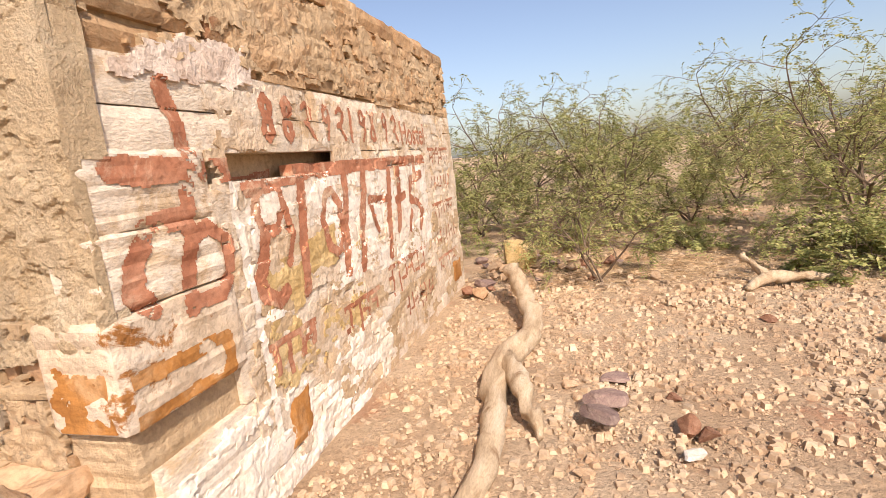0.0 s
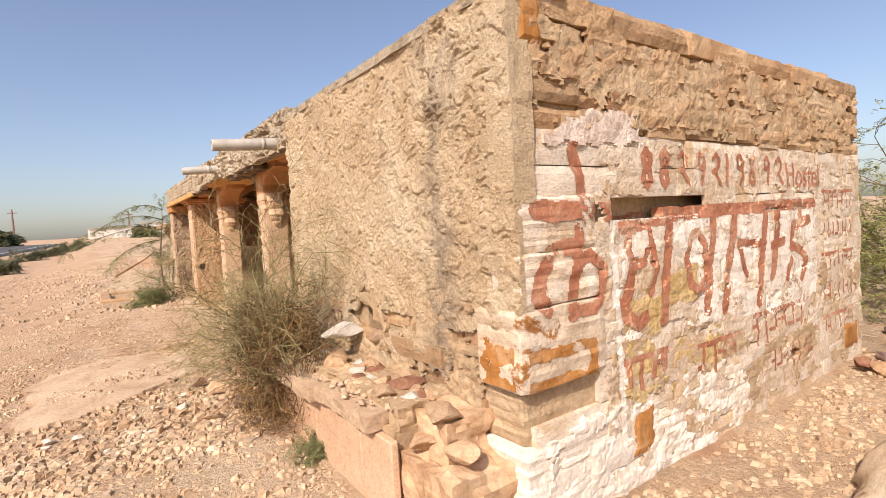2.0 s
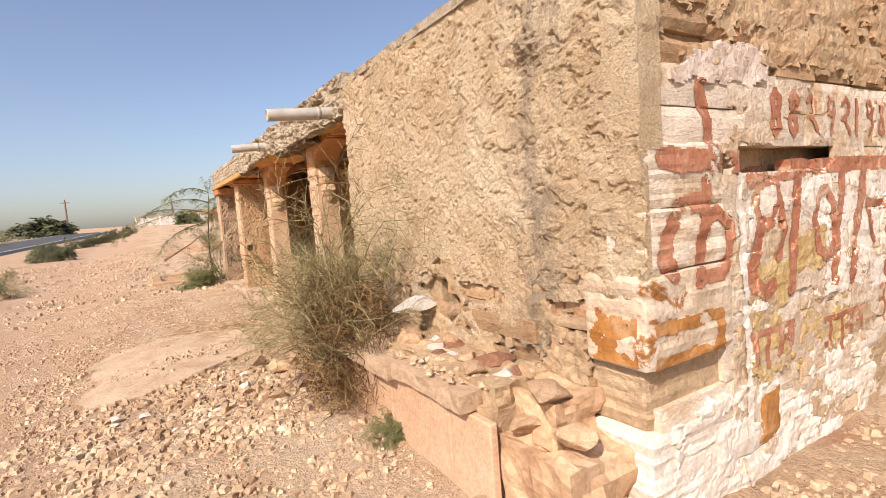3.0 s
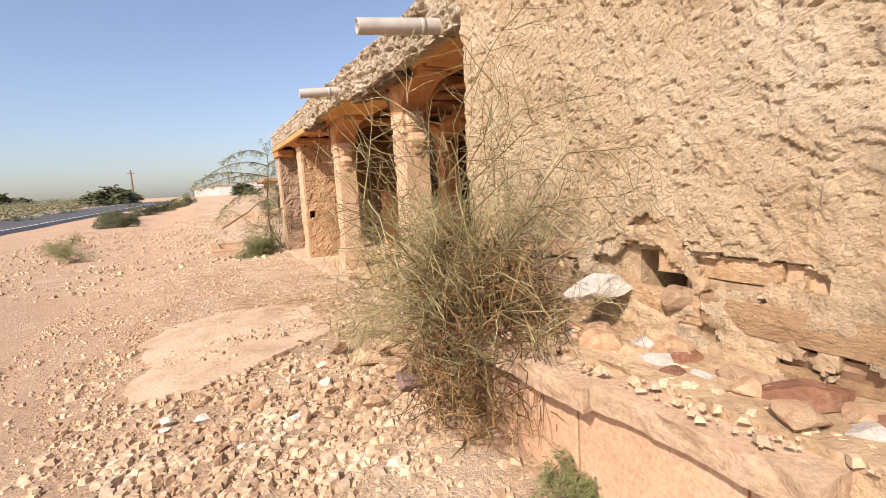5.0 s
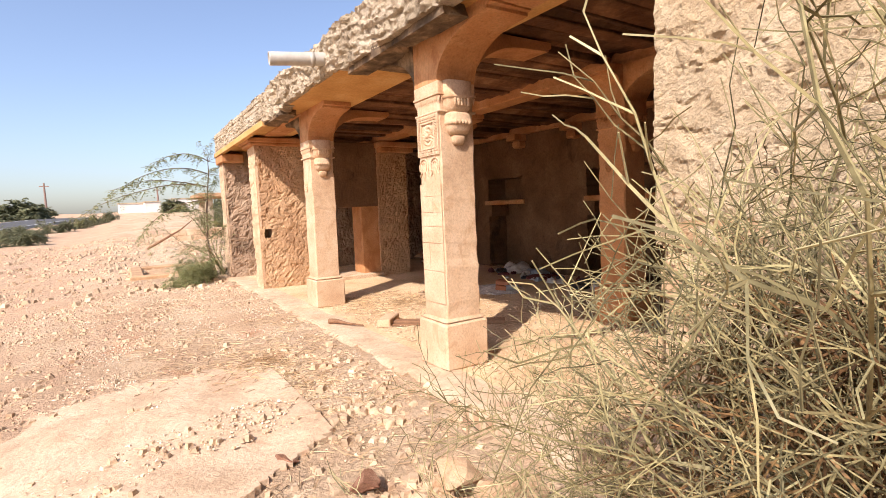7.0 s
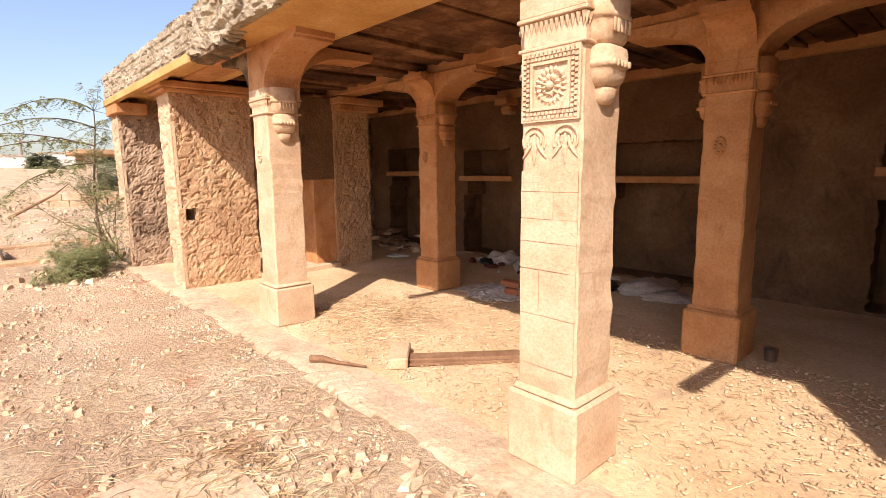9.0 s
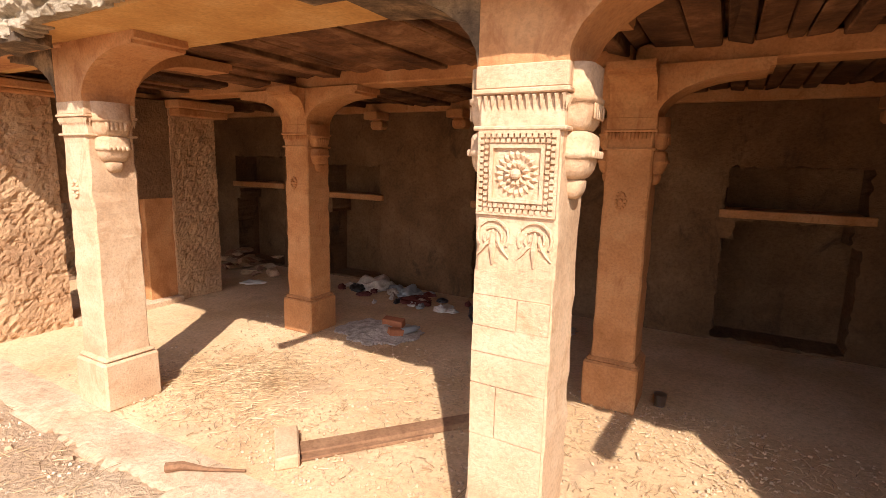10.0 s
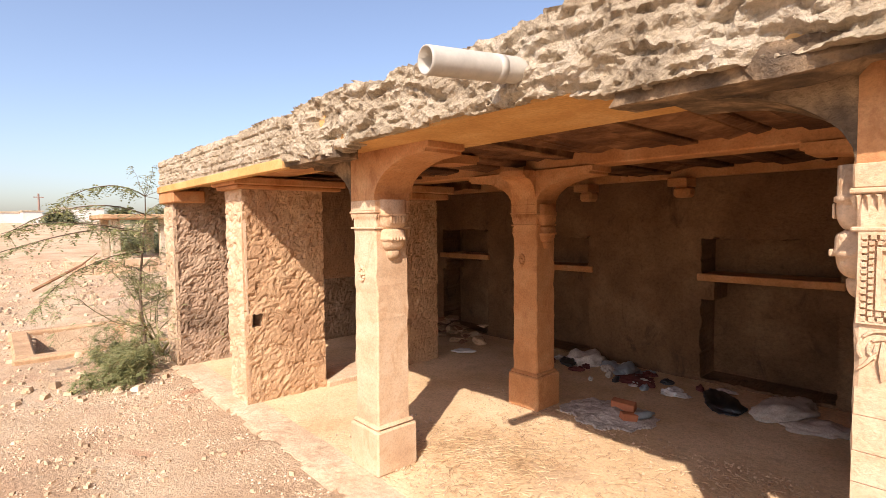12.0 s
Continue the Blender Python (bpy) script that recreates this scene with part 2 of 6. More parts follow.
M_BARK = earth("grey-brown bark", [(0.10, 0.07, 0.045), (0.18, 0.125, 0.085), (0.26, 0.19, 0.13)], 8.0, 50, 0.6, 0.006)
M_TWIG = earth("dry green-grey twigs", [(0.15, 0.12, 0.058), (0.30, 0.26, 0.125), (0.49, 0.445, 0.255)], 3.0, 50, 0.0, island=0.55)
M_TWIGDARK = earth("dead inner twigs", [(0.10, 0.052, 0.026), (0.21, 0.12, 0.052), (0.38, 0.26, 0.11)], 3.0, 50, 0.0, island=0.6)
M_STRAW = earth("straw and twigs", [(0.36, 0.22, 0.11), (0.56, 0.40, 0.23), (0.70, 0.56, 0.37)], 3.0, 50, 0.0, island=0.5)
M_LEAF = leafy("acacia leaf", (0.20, 0.225, 0.065), (0.37, 0.375, 0.12), (0.54, 0.48, 0.19))
M_LEAFDARK = leafy("dark leaf", (0.15, 0.16, 0.085), (0.22, 0.225, 0.12), (0.31, 0.305, 0.17))
M_LEAFGREY = leafy("grey-green leaf", (0.17, 0.19, 0.075), (0.27, 0.28, 0.115), (0.39, 0.37, 0.165))
M_ASH = earth("wood ash", [(0.26, 0.22, 0.18), (0.47, 0.41, 0.35), (0.64, 0.57, 0.49)], 9.0, 70, 0.8, 0.01)
M_BRICK = plain("fired brick", (0.46, 0.17, 0.08), 0.9, spec=0.2)
M_CLOTH = earth("dirty white cloth", [(0.38, 0.31, 0.24), (0.50, 0.42, 0.34), (0.58, 0.5, 0.41)], 5, 60, 0.3, 0.004)
M_BLACK = plain("black plastic sheet", (0.022, 0.02, 0.02), 0.35)
M_MAROON = earth("maroon cloth", [(0.09, 0.025, 0.02), (0.13, 0.035, 0.028), (0.17, 0.05, 0.04)], 5, 60, 0.3, 0.004)
M_PAPER = plain("scrap paper", (0.62, 0.58, 0.52), 0.8)
M_BLUEWASTE = plain("faded blue wrapping", (0.26, 0.28, 0.28), 0.6)
M_STEEL = plain("dull steel", (0.35, 0.34, 0.33), 0.35, 1.0)
M_HUT = earth("whitewashed hut wall", [(0.66, 0.62, 0.56), (0.72, 0.68, 0.62), (0.76, 0.73, 0.68)], 1.0, 20, 0.2)
# near-black colour that stands for shade inside openings
M_SHADEPANEL = plain("painted shade of openings", (0.03, 0.024, 0.02), 0.9)

# ---- helpers of shape ----


def mesh_of(name, verts, faces, mat, smooth=False):
    me = bpy.data.meshes.new(name)
    me.from_pydata(verts, [], faces)
    me.materials.append(mat)
    if smooth:
        me.polygons.foreach_set("use_smooth", [True] * len(me.polygons))
    me.update()
    return me


def part(name, bm, material, parent, label=""):
    """One bmesh (or finished mesh) as one object under a thing."""
    if isinstance(bm, bmesh.types.BMesh):
        me = bpy.data.meshes.new(name)
        bm.to_mesh(me)
        bm.free()
        me.materials.append(material)
    else:
        me = bm
    ob = new(name, me)
    ob.parent = parent
    return tagged(ob, label)


def thing(name, label, category, at=(0, 0, 0), turn=0.0, group="", kind=""):
    ob = new(name)
    ob.matrix_basis = pose(at[0], at[1], at[2], 0, 0, turn)
    ob.empty_display_size = 0.1
    return tagged(ob, label, category, group, kind)


def solo(name, bm, material, label, category, group="", kind="", m=None):
    ob = part(name, bm, material, None)
    if m is not None:
        ob.matrix_basis = m
    return tagged(ob, label, category, group, kind)


def add_box(bm, x0, x1, y0, y1, z0, z1, bevel=0.0, jitter=0.0, m=None):
    r = bmesh.ops.create_cube(bm, size=1)["verts"]
    for v in r:
        v.co = ((x0 + x1) / 2 + v.co.x * (x1 - x0), (y0 + y1) / 2 + v.co.y * (y1 - y0), (z0 + z1) / 2 + v.co.z * (z1 - z0))
        if jitter:
            v.co += Vector([random.uniform(-jitter, jitter) for _ in range(3)])
        if m is not None:
            v.co = m @ v.co
    if bevel:
        es = list({e for v in r for e in v.link_edges})
        bmesh.ops.bevel(bm, geom=es, offset=bevel, segments=1, affect='EDGES')
    return r


def box_bm(*a, **k):
    bm = bmesh.new()
    add_box(bm, *a, **k)
    return bm


def fbm(p, octaves=4, lac=2.1, gain=0.5):
    s, a = 0.0, 1.0
    for _ in range(octaves):
        s += a * noise.noise(p)
        p = p * lac
        a *= gain
    return s


def slab_mesh(name, mat, origin, ua, va, w, h, thick, step, height, keep=None, smooth=False):
    """A slab whose front is a relief: height(p, u, v) metres along the outward normal ua x va. keep(u, v) may leave cells out for a ragged outline."""
    ua, va, origin = Vector(ua), Vector(va), Vector(origin)
    n = ua.cross(va)
    nu, nv = max(2, int(w / step)), max(2, int(h / step))
    verts, faces = [], []
    for j in range(nv + 1):
        for i in range(nu + 1):
            u, v = w * i / nu, h * j / nv
            p = origin + ua * u + va * v
            if keep is not None and 0 < i < nu and 0 < j < nv:
                p = p + (ua * noise.noise(p * 61.7 / (step * 50)) + va * noise.noise(p * 57.3 / (step * 50) + Vector((3, 7, 1)))) * step * 0.75
            verts.append(p + n * height(p, u, v))
    idx = lambda i, j: j * (nu + 1) + i
    cells = [[(keep is None or keep((i + 0.5) * w / nu, (j + 0.5) * h / nv)) for i in range(nu)] for j in range(nv)]
    base = {}

    def low(k, i, j):
        if k not in base:
            base[k] = len(verts)
            verts.append(origin + ua * (w * i / nu) + va * (h * j / nv) - n * thick)
        return base[k]
    for j in range(nv):
        for i in range(nu):
            if not cells[j][i]:
                continue
            faces.append((idx(i, j), idx(i + 1, j), idx(i + 1, j + 1), idx(i, j + 1)))
            for di, dj, a, b in ((0, -1, (i, j), (i + 1, j)), (1, 0, (i + 1, j), (i + 1, j + 1)), (0, 1, (i + 1, j + 1), (i, j + 1)), (-1, 0, (i, j + 1), (i, j))):
                ii, jj = i + di, j + dj
                if not (0 <= ii < nu and 0 <= jj < nv and cells[jj][ii]):
                    ka, kb = idx(*a), idx(*b)
                    faces.append((ka, low(ka, *a), low(kb, *b), kb))
    if keep is None:
        c = [low(idx(i, j), i, j) for i, j in ((0, 0), (0, nv), (nu, nv), (nu, 0))]
        faces.append(tuple(c))
    return mesh_of(name, verts, faces, mat, smooth)


def rock_mesh(name, mat, seed, flat=0.7, cuts=13, sub=3):
    """A broken stone about 1 across: a ball planed off by random cuts."""
    rng = random.Random(seed)
    bm = bmesh.new()
    bmesh.ops.create_icosphere(bm, subdivisions=sub, radius=0.5)
    for _ in range(cuts):
        n = Vector([rng.gauss(0, 1) for _ in range(3)]).normalized()
        d = rng.uniform(0.17, 0.36)
        for v in bm.verts:
            over = v.co.dot(n) - d
            if over > 0:
                v.co -= n * over
    for v in bm.verts:
        v.co += Vector([rng.uniform(-0.012, 0.012) for _ in range(3)])
        v.co.z *= flat
    me = bpy.data.meshes.new(name)
    bm.to_mesh(me)
    bm.free()
    me.materials.append(mat)
    return me


def lump_bm(x0, x1, y0, y1, z0, z1, cuts, rough, seed):
    """A rough block of masonry: a box with all its faces broken up."""
    bm = bmesh.new()
    add_box(bm, x0, x1, y0, y1, z0, z1)
    size = (x1 - x0, y1 - y0, z1 - z0)
    cell = max(size) / (cuts + 1)
    for a in range(3):
        along = [e for e in bm.edges if abs((e.verts[0].co - e.verts[1].co)[a]) > 0.9 * size[a]]
        if size[a] > 1.5 * cell:
            bmesh.ops.subdivide_edges(bm, edges=along, cuts=round(size[a] / cell) - 1, use_grid_fill=True)
    c = Vector(((x0 + x1) / 2, (y0 + y1) / 2, (z0 + z1) / 2))
    for v in bm.verts:
        q = v.co * 4 + Vector((seed, seed * 2, 0))
        step = max(0.0, min(1.0, noise.noise(q * 1.4) * 5)) - 0.5
        v.co += (v.co - c).normalized() * rough * (fbm(q, 3) + 0.9 * step + 0.3 * noise.noise(q * 6))
    return bm


def tube(verts, faces, pts, radii, sides=5):
    """Adds a tapered tube along pts."""
    start = len(verts)
    for k, (p, r) in enumerate(zip(pts, radii)):
        d = (pts[min(k + 1, len(pts) - 1)] - pts[max(k - 1, 0)])
        d = d.normalized() if d.length > 1e-6 else Vector((0, 0, 1))
        a = d.orthogonal().normalized() if abs(d.z) > 0.9 else d.cross(Vector((0, 0, 1))).normalized()
        b = d.cross(a)
        for s in range(sides):
            t = 2 * math.pi * s / sides
            verts.append(p + (a * math.cos(t) + b * math.sin(t)) * r)
    for k in range(len(pts) - 1):
        for s in range(sides):
            q = start + k * sides
            faces.append((q + s, q + (s + 1) % sides, q + sides + (s + 1) % sides, q + sides + s))
    faces.append(tuple(start + s for s in range(sides))[::-1])
    faces.append(tuple(start + (len(pts) - 1) * sides + s for s in range(sides)))


def crumple(name, mat, seed, size=(0.5, 0.4, 0.12), amp=0.35):
    """A heap of cloth or foil lying on the floor."""
    bm = bmesh.new()
    bmesh.ops.create_icosphere(bm, subdivisions=4, radius=0.5)
    off = Vector((seed * 3.1, seed * 1.7, seed))
    for v in bm.verts:
        p = v.co * 3.0 + off
        k = 1 + amp * fbm(p, 4) + 0.18 * abs(noise.noise(p * 2.7))
        v.co = Vector((v.co.x * k * size[0], v.co.y * k * size[1], max(0.0, v.co.z * k + 0.12) * size[2] * (0.8 + 0.35 * noise.noise(p * 1.3))))
        v.co.z = max(v.co.z, 0.0)
    me = bpy.data.meshes.new(name)
    bm.to_mesh(me)
    bm.free()
    me.materials.append(mat)
    me.polygons.foreach_set("use_smooth", [True] * len(me.polygons))
    return me

from mathutils.bvhtree import BVHTree

# ---- ground ----


def gz(x, y):
    """Height of the bare ground."""
    z = -0.03
    t = max(0.0, min(1.0, (-0.1 - y) / 3.2))
    if x < 1:
        z -= 0.34 * t * t * (3 - 2 * t) * min(1.0, max(0.0, (1 - x) / 3))
    if -5.9 < x < -1.9 and y < 1.2:
        z += 0.07 * math.exp(-((x + 3.4) ** 2) / 1.6 - ((y - 0.6) ** 2) / 0.3)
        z -= 0.07 * math.exp(-((x + 4.9) ** 2) / 0.3 - ((y + 0.4) ** 2) / 0.6)
    if x < -18:
        z += 0.025 * min(-18 - x, 170)
    if y < -5:
        z += 0.01 * min(-5 - y, 60)
    if y > 9:
        z += 0.006 * min(y - 9, 120)
    if x < -5.6 and y > 0.2:
        z += 0.065 * min(1.0, (y - 0.2) / 0.8) * min(1.0, (-5.6 - x) / 0.8)
    if -17.9 < x < -15.9 and 0.0 < y < 1.35:
        z -= 1.0
    return z


def graded(lo, hi, a, b, step, grow=1.22):
    c = list(np.arange(a, b + 1e-6, step))
    d, v = step, b
    while v < hi:
        d *= grow
        v += d
        c.append(v)
    d, v = step, a
    while v > lo:
        d *= grow
        v -= d
        c.insert(0, v)
    return c


gx, gy = graded(-420, 260, -18.4, 2.6, 0.07), graded(-320, 380, -2.2, 6.2, 0.065)
verts, faces = [], []
for y in gy:
    for x in gx:
        near = -16 < x < 6 and -6 < y < 9
        p = Vector((x, y, 0))
        z = gz(x, y) + 0.02 * noise.noise(p * 0.9)
        if near:
            z += 0.022 * fbm(p * 2.6, 3) + 0.012 * abs(noise.noise(p * 9.0))
        else:
            z += 0.05 * noise.noise(p * 0.5) + 0.3 * noise.noise(p * 0.03) * min(1.0, max(0.0, (abs(x + 5) - 25) / 60))
        if x > -14.2 and x < -4.5 and y > 1.25:
            z = min(z, 0.0)
        verts.append((x, y, z))
n = len(gx)
for j in range(len(gy) - 1):
    for i in range(n - 1):
        k = j * n + i
        faces.append((k, k + 1, k + n + 1, k + n))
ground = new("ground", mesh_of("ground", verts, faces, M_SOIL, True))
tagged(ground, "dry orange-tan soil littered with small stones", "ground", kind="structure")

# the road beyond the embankment
bm = bmesh.new()
rv = []
for k in range(30):
    x = 40 - 5.0 * k
    y = -10.0 + (-45 - x) * 0.09
    z = gz(x, y - 3) + 0.16
    for w in (0.6, 0.0, -0.25, -0.4, -6.6, -6.75, -7.2, -8.2):
        rv.append(bm.verts.new((x, y + w, z - (0.3 if w in (0.6, -8.2) else 0.0))))
W = 8
for k in range(29):
    for s in range(W - 1):
        f = bm.faces.new((rv[k * W + s], rv[k * W + s + 1], rv[(k + 1) * W + s + 1], rv[(k + 1) * W + s]))
        f.material_index = 1 if s in (2, 4) else 0
road_me = bpy.data.meshes.new("road")
bm.to_mesh(road_me)
bm.free()
road_me.materials.append(M_ASPHALT)
road_me.materials.append(M_ROADWHITE)
tagged(new("road", road_me), "grey asphalt road with white edge lines", "road", kind="structure")

# ---- end wall of coursed stone, painted with writing ----
XE, YF = -1.5, 1.2


def stone_relief(w, h, seed, rough=0.012, bed=0.006, edge=0.03):
    off = Vector((seed * 1.37, seed * 0.71, seed * 2.3))

    def f(p, u, v):
        e = min(u, w - u, v, h - v)
        d = -(0.014 if edge > 0.02 else 0.007) * (1 - min(1.0, e / edge)) ** 2
        q = p + off
        return d + rough * fbm(q * 5.5, 3) + bed * noise.noise(Vector((q.x * 2, q.y * 2, q.z * 32)))
    return f


wall_east = tagged(new("wall_east", mesh_of("wall_east", [], [], M_MORTAR)), "end wall of coursed sandstone, whitewashed with faded red writing", "wall", kind="structure")
bm = bmesh.new()
add_box(bm, -1.95, XE - 0.045, 1.26, 5.84, -0.3, 1.49)
add_box(bm, -1.95, XE - 0.045, 1.26, 5.84, 1.625, 2.60)
add_box(bm, -1.95, XE - 0.16, 1.26, 5.84, 1.49, 1.625)
core = part("wall_core", bm, M_MORTAR, wall_east)

rng = random.Random(11)
COURSES = [-0.25, 0.12, 0.34, 0.52, 0.74, 0.98, 1.24, 1.50, 1.62, 1.79, 1.97, 2.10, 2.24, 2.37, 2.50]
seed = 0
for c in range(len(COURSES) - 1):
    z0, z1 = COURSES[c], COURSES[c + 1]
    y = 1.205 if not 0.4 < (z0 + z1) / 2 < 1.62 else 1.76
    if z0 < 0.4:
        y = 1.27
    while y < 5.86:
        upper = z0 > 1.95
        ln = rng.uniform(0.22, 0.62) if upper else rng.uniform(0.38, 0.85)
        y1 = min(5.88, y + ln)
        if 5.88 - y1 < 0.15:
            y1 = 5.88
        gap = 0.006 if not upper else rng.uniform(0.008, 0.02)
        seed += 1
        hole = (abs(z0 - 1.50) < 0.01 and y1 > 1.98 and y < 2.85) or (upper and rng.random() < 0.07) or (abs(z0 - 0.12) < 0.01 and 3.3 < y < 4.6 and rng.random() < 0.6)
        if not hole:
            proud = rng.uniform(-0.016, 0.006) if upper else rng.uniform(-0.006, 0.0)
            w, h = y1 - y - gap, z1 - z0 - gap
            jz = rng.uniform(-0.012, 0.012) if upper else 0.0
            mat = M_BROWN if upper else (M_LIME if z0 < 0.3 and y < 2.0 else M_WHITE)
            me = slab_mesh("stone", mat, (XE + proud, y, z0 + gap / 2 + jz), (0, 1, 0), (0, 0, 1), w, h, 0.06, 0.038,
                           stone_relief(w, h, seed, 0.014 if upper else 0.010, 0.016 if upper else 0.011, 0.03 if upper else 0.012))
            part("stone", me, None, wall_east)
        y = y1

# corner blocks, bonded into both faces
corner = [(-2.02, 1.18, -0.25, 0.10, 0.40, M_LIME, 0.0), (-1.88, 1.20, 0.10, 0.42, 0.52, M_LIME, 0.0), (-1.84, 1.225, 0.42, 0.69, 0.42, M_MORTAR, -0.045),
          (-1.82, 1.178, 0.70, 1.10, 0.62, M_CORNER, 0.014), (-1.70, 1.20, 1.105, 1.37, 0.58, M_WHITE, 0.006), (-1.62, 1.205, 1.368, 1.645, 0.56, M_WHITE, 0.008)]
for k, (x0, y0, z0, z1, ln, mat, proud) in enumerate(corner):
    bm = bmesh.new()
    add_box(bm, x0, XE + proud, y0, y0 + ln, z0, z1, 0.0)
    bmesh.ops.subdivide_edges(bm, edges=bm.edges[:], cuts=13, use_grid_fill=True)
    cen = Vector(((x0 + XE + proud) / 2, y0 + ln / 2, (z0 + z1) / 2))
    half = Vector(((XE + proud - x0) / 2, ln / 2, (z1 - z0) / 2))
    for v in bm.verts:
        d = v.co - cen
        near = sum(1 for a in range(3) if abs(d[a]) > half[a] - 0.005)
        v.co -= Vector([0.005 * (near - 1) * math.copysign(1, d[a]) if abs(d[a]) > half[a] - 0.005 else 0 for a in range(3)])
        v.co += Vector((1, -1, 0.4)) * (0.011 * fbm(v.co * 6 + Vector((k, 0, 0)), 3) + 0.011 * noise.noise(Vector((v.co.x * 3, v.co.y * 3, v.co.z * 30))))
    part("corner_stone", bm, mat, wall_east)

# ragged coats over the courses: mud above, limewash and bare render below
def coat(name, mat, y0, y1, z0, z1, sd, cover, rough, step=0.022, proud=0.004):
    def keep(u, v):
        q = Vector((u * 2.1, v * 4.2, sd))
        m = fbm(q, 4) + cover + 0.25 * noise.noise(Vector((u * 14, v * 14, sd + 3)))
        if 1.44 < z0 + v < 1.64 and 1.90 < y0 + u < 2.9 - 2 * max(0, 1.54 - z0 - v):
            return False
        return m - 0.5 * max(0.0, 1 - min(u, y1 - y0 - u, v, z1 - z0 - v) / 0.10) > 0

    def rel(p, u, v):
        q = p + Vector((sd, sd * 2, 0))
        return proud + rough * fbm(q * 7, 3) + rough * 0.7 * noise.noise(Vector((q.x * 4, q.y * 4, q.z * 26))) + rough * 0.5 * noise.noise(q * 25)
    part(name, slab_mesh(name, mat, (XE, y0, z0), (0, 1, 0), (0, 0, 1), y1 - y0, z1 - z0, 0.03, step, rel, keep), None, wall_east)


coat("mud_coat", M_MORTAR, 1.25, 5.86, 1.96, 2.55, 1, 0.10, 0.014)
coat("mud_coat", M_BROWNCOAT, 1.25, 5.86, 2.0, 2.58, 6, -0.05, 0.016, proud=0.008)
coat("limewash_coat", M_LIMECOAT, 1.78, 5.86, 0.05, 1.95, 2, 0.16, 0.008, 0.024, 0.002)
coat("bare_render", M_YELLOW, 1.95, 3.1, 0.42, 1.2, 3, -0.02, 0.010, 0.018, 0.006)
coat("limewash_coat", M_LIME, 1.26, 3.4, -0.1, 0.5, 4, 0.12, 0.016, 0.022, 0.006)

part("corner_render", lump_bm(-1.66, XE + 0.012, YF - 0.008, YF + 0.13, 1.60, 2.62, 30, 0.022, 4), M_PLASTER, wall_east, "mud render rounding the wall's corner")
part("corner_render", lump_bm(-1.64, XE + 0.002, YF - 0.002, YF + 0.09, 1.06, 1.66, 22, 0.018, 7), M_PLASTER, wall_east)
part("slot_fill", lump_bm(XE - 0.10, XE - 0.015, 2.42, 2.95, 1.485, 1.56, 11, 0.02, 6), M_REDPAINT, wall_east, "red-painted stone in the slot")
coat("mud_coat", M_MORTAR, 1.8, 5.86, 0.0, 1.0, 9, -0.16, 0.010, 0.02, 0.004)

# pale plaster left on the upper courses, the lime joint, and the coping
patch = slab_mesh("plaster_patch", M_PINK, (XE + 0.002, 1.40, 1.87), (0, 1, 0), (0, 0, 1), 0.80, 0.26, 0.03, 0.012,
                  lambda p, u, v: 0.008 + 0.010 * fbm(p * 8, 4) + 0.006 * noise.noise(Vector((p.y * 9 + p.z * 16, p.z * 9, 2))),
                  keep=lambda u, v: v < min(0.06 + 0.42 * u, 0.19 + 0.04 * u) + 0.035 * noise.noise(Vector((u * 8, 2, 0))) + 0.02 * noise.noise(Vector((u * 25, 5, 0))) and v > 0.02 + 0.03 * noise.noise(Vector((u * 9, 0, 4))) + 0.04 * u and u < 0.76)
part("plaster_patch", patch, None, wall_east, "pale pinkish flaking lime plaster")
for k in range(6):
    y0 = 1.22 + k * 0.78
    me = slab_mesh("coping", M_BROWN, (XE + 0.012 - 0.02 * (k % 2), y0, 2.51), (0, 1, 0), (0, 0, 1), 0.77, 0.13 + 0.03 * ((k * 7) % 3), 0.4, 0.05,
                   stone_relief(0.77, 0.14, 90 + k, 0.02, 0.012, 0.03))
    part("coping", me, None, wall_east)
stain_blocks = [(2.02, 2.24, 0.14, 0.40), (5.35, 5.72, 0.12, 0.36)]
for y0, y1, z0, z1 in stain_blocks:
    me = slab_mesh("stone", M_ORANGE, (XE + 0.012, y0, z0), (0, 1, 0), (0, 0, 1), y1 - y0, z1 - z0, 0.03, 0.04, stone_relief(y1 - y0, z1 - z0, y0 * 9, 0.008))
    part("stone", me, None, wall_east)
me = slab_mesh("stone", M_ORANGE, (XE + 0.016, 1.26, 2.36), (0, 1, 0), (0, 0, 1), 0.16, 0.25, 0.03, 0.03, stone_relief(0.16, 0.25, 77, 0.01))
part("stone", me, None, wall_east)


# ---- writing on the end wall, brushed onto its uneven face ----
face_v, face_f = [], []
for ob in wall_east.children:
    n0 = len(face_v)
    face_v += [v.co.copy() for v in ob.data.vertices]
    face_f += [tuple(n0 + k for k in p.vertices) for p in ob.data.polygons]
FACE = BVHTree.FromPolygons(face_v, face_f)


